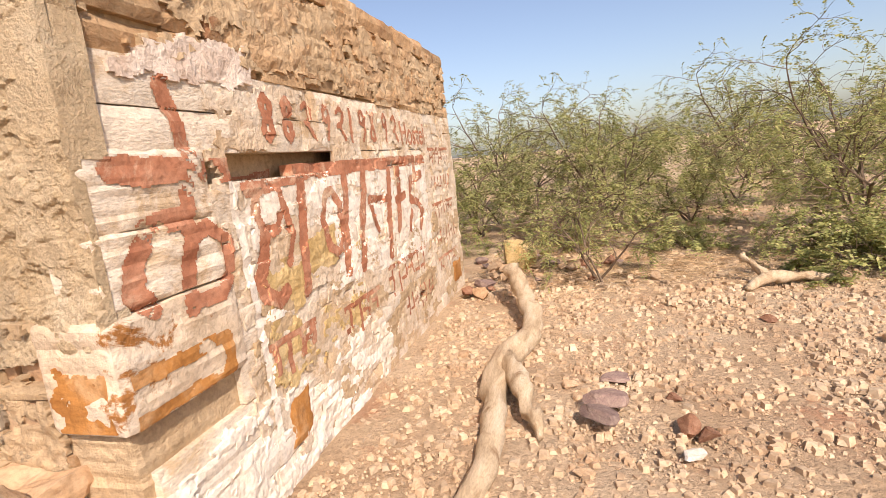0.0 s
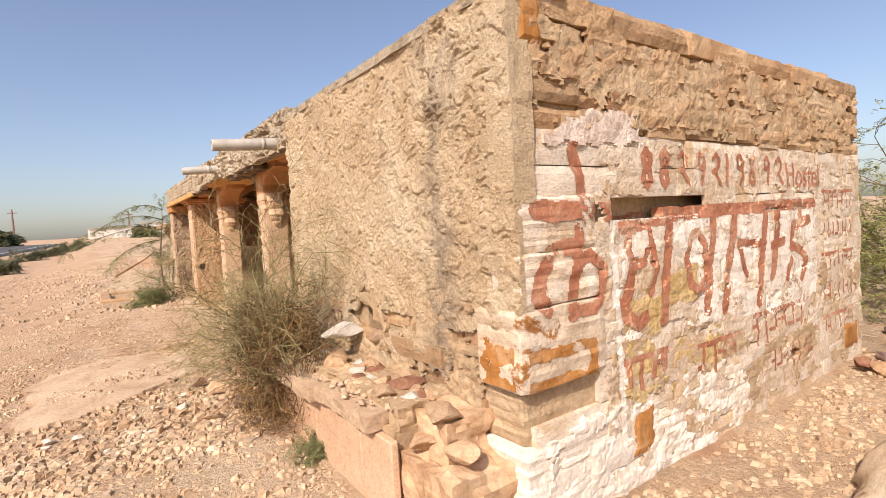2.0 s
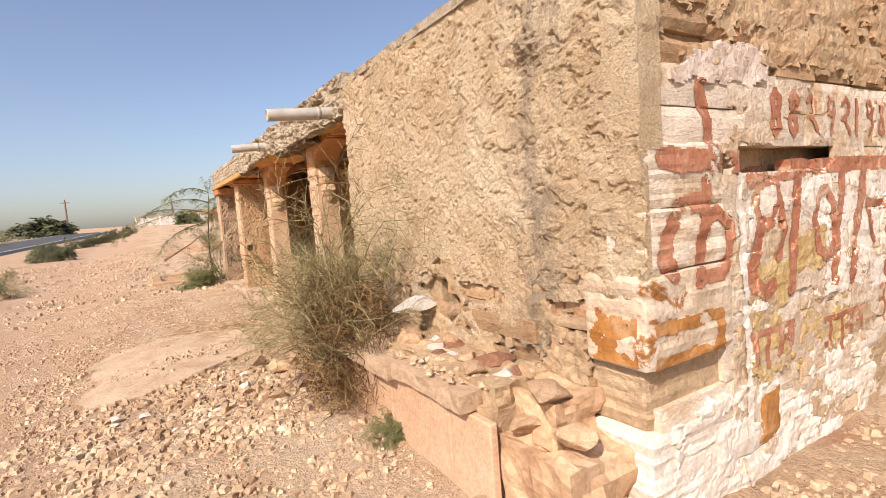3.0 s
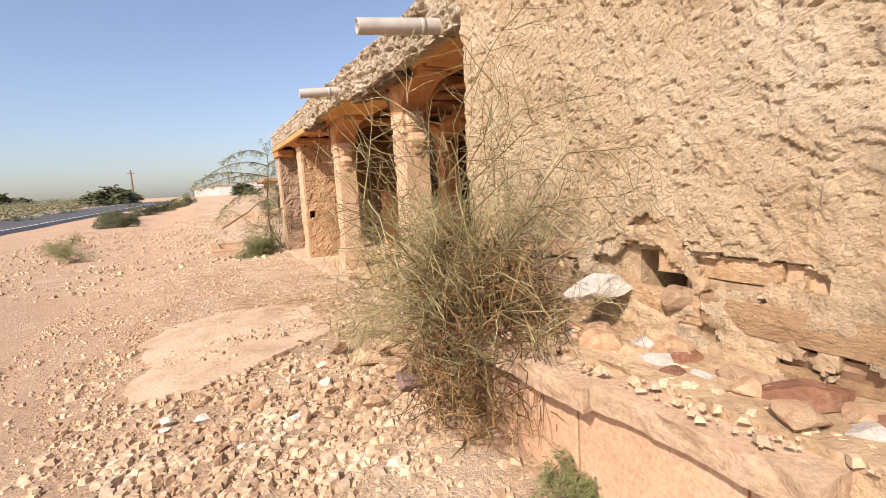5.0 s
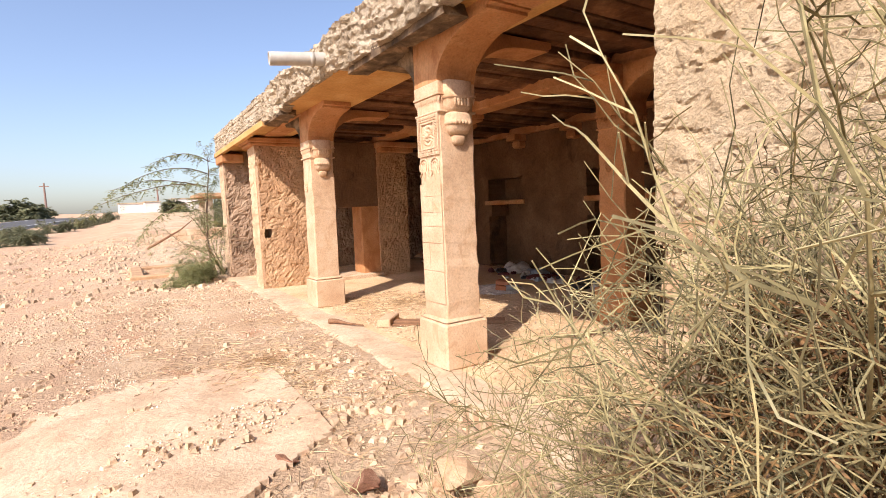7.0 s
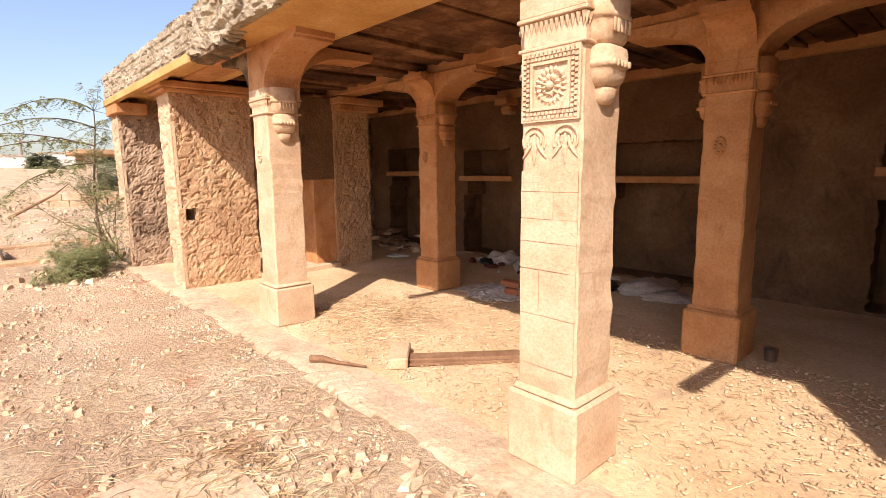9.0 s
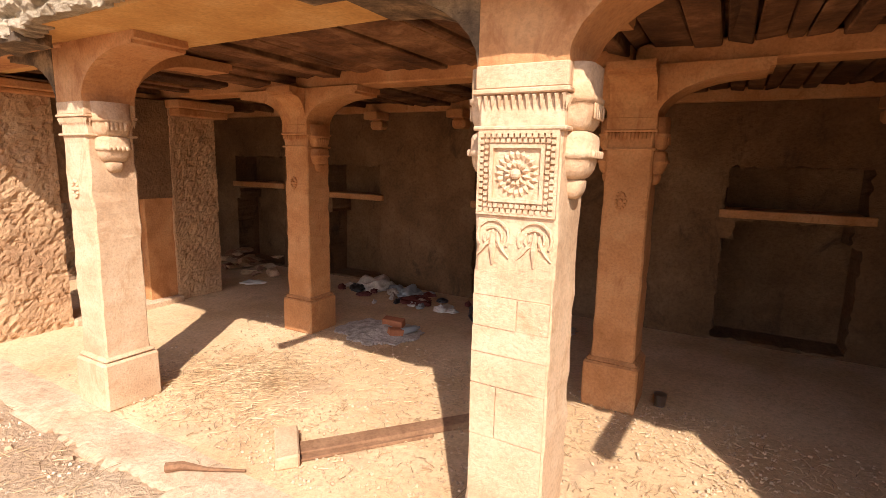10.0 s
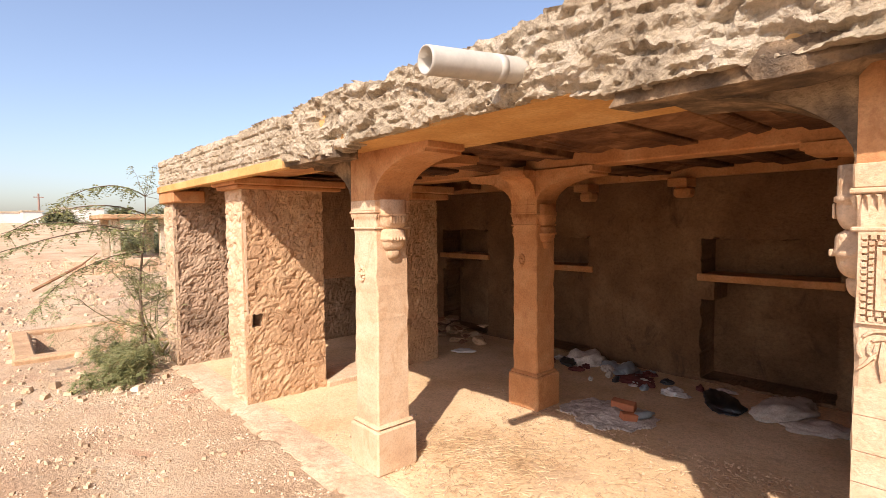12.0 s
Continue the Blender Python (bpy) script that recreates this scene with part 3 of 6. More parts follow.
def brushed(name, inside, y0, y1, z0, z1, mat, cell=0.008, lift=0.0025, wear=0.30, label=""):
    """Paint that follows the wall: cells of the shape, dropped where the paint has worn away."""
    ny, nz = max(2, int((y1 - y0) / cell)), max(2, int((z1 - z0) / cell))
    verts, faces, known = [], [], {}

    def corner_of(i, j):
        if (i, j) not in known:
            y, z = y0 + i * cell, z0 + j * cell
            y += 0.35 * cell * noise.noise(Vector((y * 90, z * 90, 1)))
            z += 0.35 * cell * noise.noise(Vector((y * 90, z * 90, 5)))
            hit = FACE.ray_cast(Vector((XE + 0.4, y, z)), Vector((-1, 0, 0)), 0.8)[0]
            known[(i, j)] = len(verts)
            verts.append(Vector(((hit.x if hit else XE - 0.1) + lift, y, z)))
        return known[(i, j)]
    for j in range(nz):
        for i in range(ny):
            y, z = y0 + (i + 0.5) * cell, z0 + (j + 0.5) * cell
            yy = y + 0.010 * noise.noise(Vector((y * 11, z * 11, 2)))
            zz = z + 0.010 * noise.noise(Vector((y * 11, z * 11, 8)))
            if not inside(yy, zz):
                continue
            w = noise.noise(Vector((y * 5, z * 7, 3))) + 0.6 * noise.noise(Vector((y * 26, z * 34, 6))) + 0.35 * noise.noise(Vector((y * 80, z * 90, 4)))
            if w < -wear - 0.35:
                continue
            q = [corner_of(i, j), corner_of(i + 1, j), corner_of(i + 1, j + 1), corner_of(i, j + 1)]
            xs = [verts[k].x for k in q]
            if max(xs) - min(xs) < 0.055:
                faces.append(tuple(q))
    if faces:
        part(name, mesh_of(name, verts, faces, mat), None, wall_east, label)


def glyph(text, y0, y1, z0, z1, name="painted_letter", cell=0.008, bold=0.016, wear=0.30):
    cu = bpy.data.curves.new(name, 'FONT')
    cu.body, cu.resolution_u, cu.offset = text, 3, bold
    tmp = bpy.data.objects.new(name, cu)
    scene.collection.objects.link(tmp)
    me = bpy.data.meshes.new_from_object(tmp.evaluated_get(bpy.context.evaluated_depsgraph_get()))
    bpy.data.objects.remove(tmp)
    if not me.vertices:
        return
    xs, ys = [v.co.x for v in me.vertices], [v.co.y for v in me.vertices]
    sx, sy = max(xs) - min(xs) or 1, max(ys) - min(ys) or 1
    flat = BVHTree.FromPolygons([Vector((v.co.x, v.co.y, 0)) for v in me.vertices], [tuple(p.vertices) for p in me.polygons])
    bx, by = min(xs), min(ys)
    brushed(name, lambda y, z: flat.ray_cast(Vector((bx + sx * (y - y0) / (y1 - y0), by + sy * (z - z0) / (z1 - z0), 1)), Vector((0, 0, -1)))[0] is not None,
            y0, y1, z0, z1, M_REDPAINT, cell, 0.0025, wear)




def stroke_dist(y, z, pts):
    """Distance from a point of the wall to a brush line."""
    best = 9.0
    for (ay, az), (by, bz) in zip(pts, pts[1:]):
        dy, dz = by - ay, bz - az
        t = max(0.0, min(1.0, ((y - ay) * dy + (z - az) * dz) / (dy * dy + dz * dz + 1e-9)))
        best = min(best, math.hypot(y - ay - t * dy, z - az - t * dz))
    return best


def lettered(strokes, wear=0.32, name="painted_letter"):
    """A letter from brush lines, each a run of points and a width."""
    ys = [p[0] for pts, w in strokes for p in pts]
    zs = [p[1] for pts, w in strokes for p in pts]
    m = max(w for pts, w in strokes) * 0.6
    brushed(name, lambda y, z: any(stroke_dist(y, z, pts) < w * (0.5 + 0.08 * noise.noise(Vector((y * 9, z * 9, 1)))) for pts, w in strokes),
            min(ys) - m, max(ys) + m, min(zs) - m, max(zs) + m, M_REDPAINT, 0.008, 0.005, wear)


def bright_field(y, z):
    bare = ((y - 2.35) / 0.42) ** 2 + ((z - 1.03) / 0.24) ** 2
    return bare > 1 + 0.9 * noise.noise(Vector((y * 6, z * 6, 4))) and z < 1.5 + 0.02 * noise.noise(Vector((y * 5, 0, 0))) and z > 0.82 - 0.05 * (y - 2) + 0.12 * noise.noise(Vector((y * 4, 1, 0)))


brushed("whitewash_field", bright_field, 1.97, 4.72, 0.60, 1.52, M_LIME, 0.012, 0.0025, -0.08, "brighter whitewash behind the letters")
lettered([([(1.33, 1.57), (1.90, 1.545)], 0.105), ([(1.61, 1.87), (1.65, 1.77), (1.67, 1.62)], 0.075), ([(1.665, 1.60), (1.60, 1.33), (1.54, 1.04)], 0.075),
          ([(1.58, 1.385), (1.42, 1.37), (1.335, 1.26), (1.31, 1.15), (1.37, 1.09)], 0.085), ([(1.58, 1.29), (1.71, 1.33), (1.81, 1.25), (1.80, 1.12), (1.71, 1.045), (1.55, 1.06)], 0.065)], 0.12)
lettered([([(2.16, 1.47), (2.06, 1.43), (2.03, 1.33), (2.08, 1.24), (2.19, 1.25), (2.26, 1.35), (2.24, 1.45), (2.16, 1.47)], 0.055),
          ([(2.08, 1.24), (2.05, 1.14), (1.98, 1.04), (2.0, 0.95), (2.10, 0.90), (2.17, 0.93)], 0.08), ([(2.27, 1.36), (2.31, 1.2), (2.24, 1.06)], 0.05), ([(2.47, 1.5), (2.41, 1.2), (2.36, 0.88)], 0.078)])
lettered([([(2.71, 1.37), (2.64, 1.22), (2.67, 1.05), (2.78, 1.0), (2.88, 1.12), (2.86, 1.30), (2.79, 1.38), (2.71, 1.37)], 0.062), ([(2.99, 1.5), (2.94, 1.2), (2.87, 0.86)], 0.08)])
lettered([([(3.28, 1.5), (3.20, 1.2), (3.10, 0.84)], 0.085)])
lettered([([(3.32, 1.27), (3.74, 1.25)], 0.062), ([(3.77, 1.5), (3.70, 1.2), (3.61, 0.82)], 0.09), ([(3.34, 1.27), (3.38, 1.15), (3.45, 1.05)], 0.07)])
lettered([([(3.98, 1.5), (3.92, 1.22), (3.85, 0.99)], 0.085), ([(3.86, 1.22), (4.06, 1.24)], 0.07)])
lettered([([(4.42, 1.5), (4.40, 1.39)], 0.08), ([(4.56, 1.39), (4.26, 1.35), (4.20, 1.19), (4.40, 1.14), (4.50, 1.04), (4.40, 0.92)], 0.08), ([(4.20, 1.08), (4.12, 0.94)], 0.06)])
lettered([([(2.0, 1.46), (2.3, 1.49), (2.6, 1.515), (4.66, 1.525)], 0.085)], 0.36, "painted_headline")
DIGITS = {"8": [[(0.5, 1), (0.2, 0.85), (0.3, 0.6), (0.7, 0.4), (0.75, 0.12), (0.5, 0), (0.2, 0.15), (0.3, 0.4), (0.7, 0.62), (0.75, 0.85), (0.5, 1)]],
          "1": [[(0.5, 1), (0.15, 0.85), (0.2, 0.6), (0.5, 0.55), (0.75, 0.75), (0.6, 0.97)], [(0.72, 0.8), (0.75, 0.45), (0.5, 0.0)]],
          "2": [[(0.1, 0.85), (0.45, 1), (0.75, 0.85), (0.7, 0.6), (0.4, 0.45), (0.15, 0.42)], [(0.3, 0.45), (0.8, 0)]],
          "4": [[(0.15, 1), (0.7, 0.35), (0.75, 0.1), (0.5, 0), (0.25, 0.12), (0.3, 0.35), (0.85, 1)]],
          "|": [[(0.5, 1), (0.5, 0)]]}
for ch, y0 in (("8", 2.18), ("8", 2.37), ("2", 2.59), ("1", 2.79), ("2", 2.98), ("|", 3.12), ("1", 3.32), ("4", 3.49), ("1", 3.74), ("2", 3.96)):
    lettered([([(y0 + 0.13 * a, 1.69 + 0.20 * b) for a, b in run], 0.045 if ch == "8" else 0.03) for run in DIGITS[ch]], 0.6, "painted_numeral")
glyph("Hostel", 4.14, 4.80, 1.66, 1.86, "painted_word", 0.006, 0.016, 0.6)


def scrawl(y0, y1, z0, z1, bars, headline=True, w=0.028):
    """Writing too worn to read: bars of its size under a headline."""
    rg = random.Random(int(y0 * 100 + z0 * 37))
    boxes = [(y0, y1, z1 - 0.035, z1)] if headline else []
    for k in range(bars):
        y = y0 + (y1 - y0) * (k + 0.4) / bars
        boxes.append((y, y + w, z0 + rg.uniform(0, 0.4) * (z1 - z0), z1 - 0.01))
        if rg.random() < 0.6:
            zz = z0 + rg.uniform(0.2, 0.6) * (z1 - z0)
            boxes.append((y - (y1 - y0) / bars * 0.6, y + 0.004, zz, zz + w))
    brushed("worn_writing", lambda y, z: any(a < y < b and c < z < d for a, b, c, d in boxes), y0, y1, z0, z1, M_REDPAINT, 0.007, 0.0025, 0.12)


scrawl(1.93, 2.40, 0.50, 0.72, 4, w=0.045)
scrawl(2.72, 3.30, 0.42, 0.66, 4, w=0.035)
scrawl(3.50, 4.45, 0.48, 0.74, 6)
scrawl(3.80, 4.60, 0.20, 0.42, 7, False)
for k in range(5):
    scrawl(4.86, 5.62, 1.46 - 0.28 * k, 1.64 - 0.28 * k, 7, k % 2 == 0, 0.02)

brushed("lime_joint", lambda y, z: abs(y - 1.91 - 0.02 * math.sin(z * 3)) < 0.026 + 0.012 * noise.noise(Vector((y * 10, z * 9, 1))), 1.84, 1.98, -0.1, 1.50, M_LIME, 0.01, 0.008, 0.5, "raised white lime mortar joint")

brushed("ochre_stain", lambda y, z: 0.70 < z < 0.90 and 1.22 < y < 1.72 and (z > 0.845 or z < 0.755 or y > 1.66) and noise.noise(Vector((y * 9, z * 12, 2))) > -0.28, 1.2, 1.75, 0.68, 0.92, M_ORANGE, 0.008, 0.004, 0.5, "brown stain framing a pale square")
part("ochre_stain", slab_mesh("ochre_stain", M_ORANGE, (-1.80, 1.172, 0.715), (1, 0, 0), (0, 0, 1), 0.26, 0.27, 0.02, 0.012,
                              lambda p, u, v: 0.011 * fbm(p * 9, 3),
                              keep=lambda u, v: u > 0.05 + 0.05 * noise.noise(Vector((v * 14, 1, 0))) - 0.1 * (0.27 - v) and v < 0.21 + 0.05 * noise.noise(Vector((u * 12, 5, 0))) and noise.noise(Vector((u * 16, v * 16, 3))) > -0.42), None, wall_east, "burnt-orange stain on the corner block")

# ---- front wall: mud plaster over thin stone courses ----
off = Vector((3.3, 1.1, 7.7))


def clamped(v):
    return max(0.0, min(1.0, v))


def plaster_relief(p, u, v):
    """Trowelled mud: shallow terraces of flakes, with sharp small pits; coarser by the corner."""
    q = p + off
    warp = Vector((noise.noise(q * 6), 0, noise.noise(q * 6 + Vector((9, 0, 0))))) * 0.05
    coarse = clamped((p.x + 3.0) / 0.9)
    s = 0.020 * fbm(q * 1.6, 2)
    t = noise.noise((q + warp) * 7.0) * 2.6
    low = math.floor(t)
    s += (0.005 + 0.007 * coarse) * (low + clamped((t - low) * 5))
    w = q + warp
    s -= 0.015 * clamped((noise.noise(Vector((w.x * 12, 4.0, w.z * 27))) - 0.40) * 5)
    s -= 0.011 * clamped((noise.noise(Vector((w.x * 30, 8.0, w.z * 44))) - 0.40) * 6)
    s += 0.009 * clamped((noise.noise(w * 19 + Vector((3, 3, 3))) - 0.22) * 7)
    s += 0.004 * fbm(q * 42, 2)
    return s


def plaster_keep(u, v):
    edge = 0.10 + 0.055 * math.sin(u * 1.7 + 1) + 0.05 * noise.noise(Vector((u * 3.5, 0.3, 0))) + 0.02 * noise.noise(Vector((u * 14, 0.9, 0)))
    edge += 0.12 * max(0, 1 - abs(u - 1.55) / 0.22)
    top = 1.735 + 0.012 * noise.noise(Vector((u * 6, 4, 0)))
    return v > edge and v < top


wall_front = tagged(new("wall_front", slab_mesh("wall_front", M_PLASTER, (-4.66, YF, 0.90), (1, 0, 0), (0, 0, 1), 3.17, 1.76, 0.03, 0.0095, plaster_relief, plaster_keep)),
                    "rough flaking mud-plastered wall of the old house", "wall", kind="structure")
bm = bmesh.new()
for x0, x1, y0, z0, z1 in ((-4.655, -1.56, YF + 0.05, -0.3, 0.74), (-4.655, -1.56, YF + 0.05, 0.95, 2.60), (-4.655, -3.20, YF + 0.05, 0.74, 0.95), (-2.96, -1.56, YF + 0.05, 0.74, 0.95), (-3.20, -2.96, YF + 0.36, 0.74, 0.95)):
    add_box(bm, x0, x1, y0, 1.62, z0, z1)
part("wall_core", bm, M_MORTAR, wall_front)
rng = random.Random(5)
z = 0.44
while z < 1.12:
    h = rng.uniform(0.055, 0.13)
    x = -4.65 + rng.uniform(0.0, 0.04)
    while x < -1.84:
        ln = rng.uniform(0.25, 0.7)
        x1 = min(x + ln, -1.80)
        void = x < -3.08 < x1 and 0.76 < z < 0.90
        if not void and x1 - x > 0.08:
            seed += 1
            me = slab_mesh("stone", rng.choice((M_BROWN, M_MORTAR, M_ROCK, M_BROWN)), (x, YF + rng.uniform(-0.012, 0.04), z + rng.uniform(-0.012, 0.012)), (1, 0, 0), (0, 0, 1), x1 - x - 0.012, h - 0.01, 0.06, 0.04,
                           stone_relief(x1 - x, h, seed, 0.014, 0.008, 0.02))
            part("stone", me, None, wall_front)
        x = x1
    z += h


def front_coat(sd, cover, mat, z0, z1):
    def keep(u, v):
        if ((-4.6 + u + 3.09) / 0.17) ** 2 + ((z0 + v - 0.85) / 0.10) ** 2 < 1 + 0.5 * noise.noise(Vector((u * 9, v * 9, 0))):
            return False
        m = fbm(Vector((u * 2.4, v * 5, sd)), 4) + cover + 0.25 * noise.noise(Vector((u * 15, v * 15, sd)))
        return m - 0.5 * max(0.0, 1 - min(u, 2.8 - u, v, z1 - z0 - v) / 0.08) > 0
    part("mud_coat", slab_mesh("mud_coat", mat, (-4.6, YF, z0), (1, 0, 0), (0, 0, 1), 2.8, z1 - z0, 0.03, 0.013,
                               lambda p, u, v: 0.004 + 0.02 * fbm(p * 6, 3) + 0.01 * noise.noise(p * 20), keep), None, wall_front)


front_coat(1, 0.05, M_MORTAR, 0.42, 1.10)
front_coat(7, -0.1, M_PLASTER, 0.5, 1.12)

# lower strip of the wall behind the plinth and under the roof edge
me = slab_mesh("wall_cap", M_FASCIA, (-4.66, YF - 0.01, 2.60), (1, 0, 0), (0, 0, 1), 3.18, 0.06, 0.4, 0.03, lambda p, u, v: 0.014 * fbm(p * 6, 3))
part("wall_cap", me, None, wall_front, "thin weathered lime coping")

# ---- porch: floor, roof edge, inner walls ----
floor_me = slab_mesh("floor", M_FLOOR, (-13.95, 1.52, 0.06), (1, 0, 0), (0, 1, 0), 9.30, 4.5, 0.3, 0.06,
                     lambda p, u, v: 0.004 * noise.noise(p * 5) + 0.05 * math.exp(-((p.x + 9.0) ** 2) / 0.25 - ((p.y - 2.35) ** 2) / 0.14))
porch_floor = tagged(new("floor", floor_me), "dusty trodden earth floor of the porch", "floor", kind="structure")
lip = slab_mesh("porch_step", M_CEMENT, (-13.98, 1.19, 0.064), (1, 0, 0), (0, 1, 0), 9.40, 0.345, 0.3, 0.04,
                lambda p, u, v: 0.010 * fbm(p * 3, 3) + 0.004 * noise.noise(p * 20) - 0.02 * (1 - min(1, v / 0.06)),
                keep=lambda u, v: v > 0.02 + 0.035 * noise.noise(Vector((u * 2.5, 0, 7))) + 0.015 * noise.noise(Vector((u * 11, 0, 3))))
tagged(new("porch_edge", lip), "worn pale cement edge of the porch floor", "floor edge", kind="structure")


def fascia_relief(p, u, v):
    q = p + off
    w = Vector((q.x * 3.2, 0, q.z * 9 + 0.8 * noise.noise(q * 3)))
    s = 0.024 * fbm(q * 2.6, 3) + 0.022 * max(0.0, min(1.0, noise.noise(w) * 6)) + 0.014 * max(0.0, min(1.0, noise.noise(w * 2.7) * 6))
    s -= 0.05 * max(0.0, min(1.0, noise.noise(Vector((q.x * 4, 3, q.z * 14))) * 5 - 1.6))
    s += 0.010 * clamped((noise.noise(Vector((q.x * 13, 1, q.z * 19))) - 0.05) * 6) - 0.022 * clamped((noise.noise(Vector((q.x * 15, 6, q.z * 26))) - 0.28) * 6)
    s += 0.010 * fbm(q * 17, 3)
    if p.x < -10.2:
        k = (p.z - 2.36) / 0.075
        row = math.floor(k)
        fr = k - row
        bx = (p.x + 0.21 * (row % 3)) / 0.42
        fx = bx - math.floor(bx)
        s = 0.35 * s - 0.022 * (1 if (fr < 0.14 or fx < 0.04) else 0) + 0.012 * noise.noise(Vector((math.floor(bx), row, 0)) * 1.7)
    return s


def fascia_keep(u, v):
    low = 0.012 + 0.035 * max(0, noise.noise(Vector((u * 2.2, 3, 0)))) + 0.012 * noise.noise(Vector((u * 14, 3, 0)))
    low += 0.045 * clamped((u - 4.7) * 6) * clamped((6.55 - u) * 6)
    top = 0.385 + 0.025 * noise.noise(Vector((u * 1.6, 9, 0))) + 0.012 * noise.noise(Vector((u * 7, 6, 0)))
    if 4.0 < u < 4.9:
        top += 0.03
    return low < v < top


fascia = tagged(new("roof_edge", slab_mesh("roof_edge", M_FASCIA, (-14.08, YF + 0.03, 2.36), (1, 0, 0), (0, 0, 1), 9.45, 0.44, 0.10, 0.0135, fascia_relief, fascia_keep)),
                "thick weathered roof edge of rubble and lime", "roof edge", kind="structure")
bm = bmesh.new()
add_box(bm, -14.06, -4.63, YF + 0.07, 1.95, 2.412, 2.72)
part("roof_core", bm, M_OCHRE, fascia, "ochre-washed underside of the roof edge")
part("sooty_slab", lump_bm(-7.47, -6.05, YF + 0.05, 1.42, 2.325, 2.43, 40, 0.04, 2), M_SOOT, fascia, "soot-blackened slab in the roof edge")
part("sooty_slab", lump_bm(-10.25, -9.45, YF + 0.03, 1.42, 2.345, 2.43, 30, 0.036, 5), M_SOOT, fascia, "soot-blackened slab in the roof edge")
bm = bmesh.new()
add_box(bm, -14.09, -10.22, YF - 0.0, YF + 0.07, 2.33, 2.412, 0.006)
part("ochre_band", bm, M_OCHRE, fascia, "yellow ochre painted band")

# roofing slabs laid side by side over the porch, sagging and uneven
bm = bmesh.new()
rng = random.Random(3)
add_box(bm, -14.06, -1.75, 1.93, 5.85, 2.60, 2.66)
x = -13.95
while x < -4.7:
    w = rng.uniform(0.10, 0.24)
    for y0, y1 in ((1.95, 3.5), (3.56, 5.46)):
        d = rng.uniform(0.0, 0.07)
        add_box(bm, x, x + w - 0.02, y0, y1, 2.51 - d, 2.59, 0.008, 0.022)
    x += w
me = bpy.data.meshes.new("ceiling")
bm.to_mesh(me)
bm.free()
me.materials.append(M_CEILSHADE)
tagged(new("ceiling", me), "stone roofing slabs laid side by side, darkened for porch shade", "ceiling", kind="structure")


def wall_block(name, x0, x1, y0, y1, z0, z1, mat, label, faces="xy", step=0.03, amp=0.02, holes=None, front=None):
    """A wall with relief on its +x face and its -y face."""
    ob = tagged(new(name, mesh_of(name, [], [], mat)), label, "wall", kind="structure")
    bm = bmesh.new()
    if holes:
        a, b, c, d = holes[0]
        for q in ((x0, x1 - 0.03, y0 + 0.03, a, z0, z1), (x0, x1 - 0.03, b, y1, z0, z1), (x0, x1 - 0.03, a, b, z0, c), (x0, x1 - 0.03, a, b, d, z1), (x0, x1 - 0.26, a, b, c, d)):
            add_box(bm, *q)
    else:
        add_box(bm, x0, x1 - 0.03, y0 + 0.03, y1, z0, z1)
    part("wall_core", bm, mat, ob)

    def rel(p, u, v):
        q = p + off
        w = q + Vector((noise.noise(q * 7), noise.noise(q * 7 + Vector((4, 0, 0))), noise.noise(q * 7 + Vector((0, 8, 0))))) * 0.04
        t = noise.noise(w * 6.5) * 2.4
        low = math.floor(t)
        pits = 0.9 * clamped((noise.noise(w * 15) - 0.22) * 5) + 0.6 * clamped((noise.noise(w * 31) - 0.25) * 5)
        return amp * (0.5 * fbm(q * 2.4, 2) + 0.25 * (low + clamped((t - low) * 4)) - 0.75 * pits + 0.25 * fbm(q * 28, 2)) - 0.004
    if "x" in faces:
        keep = None
        if holes:
            keep = lambda u, v: not any(a < y0 + u < b and c < z0 + v < d for a, b, c, d in holes)
        part("wall_face", slab_mesh("wall_face", mat, (x1, y0, z0), (0, 1, 0), (0, 0, 1), y1 - y0, z1 - z0, 0.035, step, rel, keep), None, ob)
    if "y" in faces:
        part("wall_face", slab_mesh("wall_face", front or mat, (x0, y0, z0), (1, 0, 0), (0, 0, 1), x1 - x0, z1 - z0, 0.035, step, rel), None, ob)
    return ob


stub = wall_block("wall_cross_front", -12.02, -11.55, 1.38, 2.27, 0.02, 2.30, M_RUBBLE, "short rubble cross wall with a small square hole", amp=0.024, step=0.017, holes=[(1.44, 1.56, 0.85, 0.99)], front=M_COLUMN)
bm = bmesh.new()
for k, (o, z0, z1) in enumerate(((0.02, 2.26, 2.30), (0.06, 2.30, 2.372))):
    add_box(bm, -12.06 - o, -11.50 + o, 1.33 - o, 2.45 + o, z0, z1, 0.01)
part("lintel", bm, M_REDSTONE, stub, "moulded sandstone lintel")

cross = wall_block("wall_cross_inner", -12.02, -11.57, 3.40, 3.98, 0.02, 2.36, M_RUBBLE, "rough rubble pier of the inner cross wall", amp=0.022, step=0.022)
bm = bmesh.new()
add_box(bm, -12.0, -11.60, 3.08, 3.44, 0.02, 1.30, 0.01, 0.004)
part("door_jamb", bm, M_REDSTONE, cross, "smooth orange plastered door jamb")
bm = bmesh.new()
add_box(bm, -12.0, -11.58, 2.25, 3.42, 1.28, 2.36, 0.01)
part("door_head", bm, M_INNERSHADE, cross)
bm = bmesh.new()
add_box(bm, -11.66, -11.40, 3.42, 4.05, 2.20, 2.28, 0.01)
add_box(bm, -11.66, -11.34, 3.38, 4.10, 2.28, 2.37, 0.01)
part("lintel", bm, M_REDSTONE, cross, "moulded stone corbel course")
bm = bmesh.new()
add_box(bm, -12.05, -11.50, 2.27, 3.42, 0.0, 0.13, 0.015, 0.006)
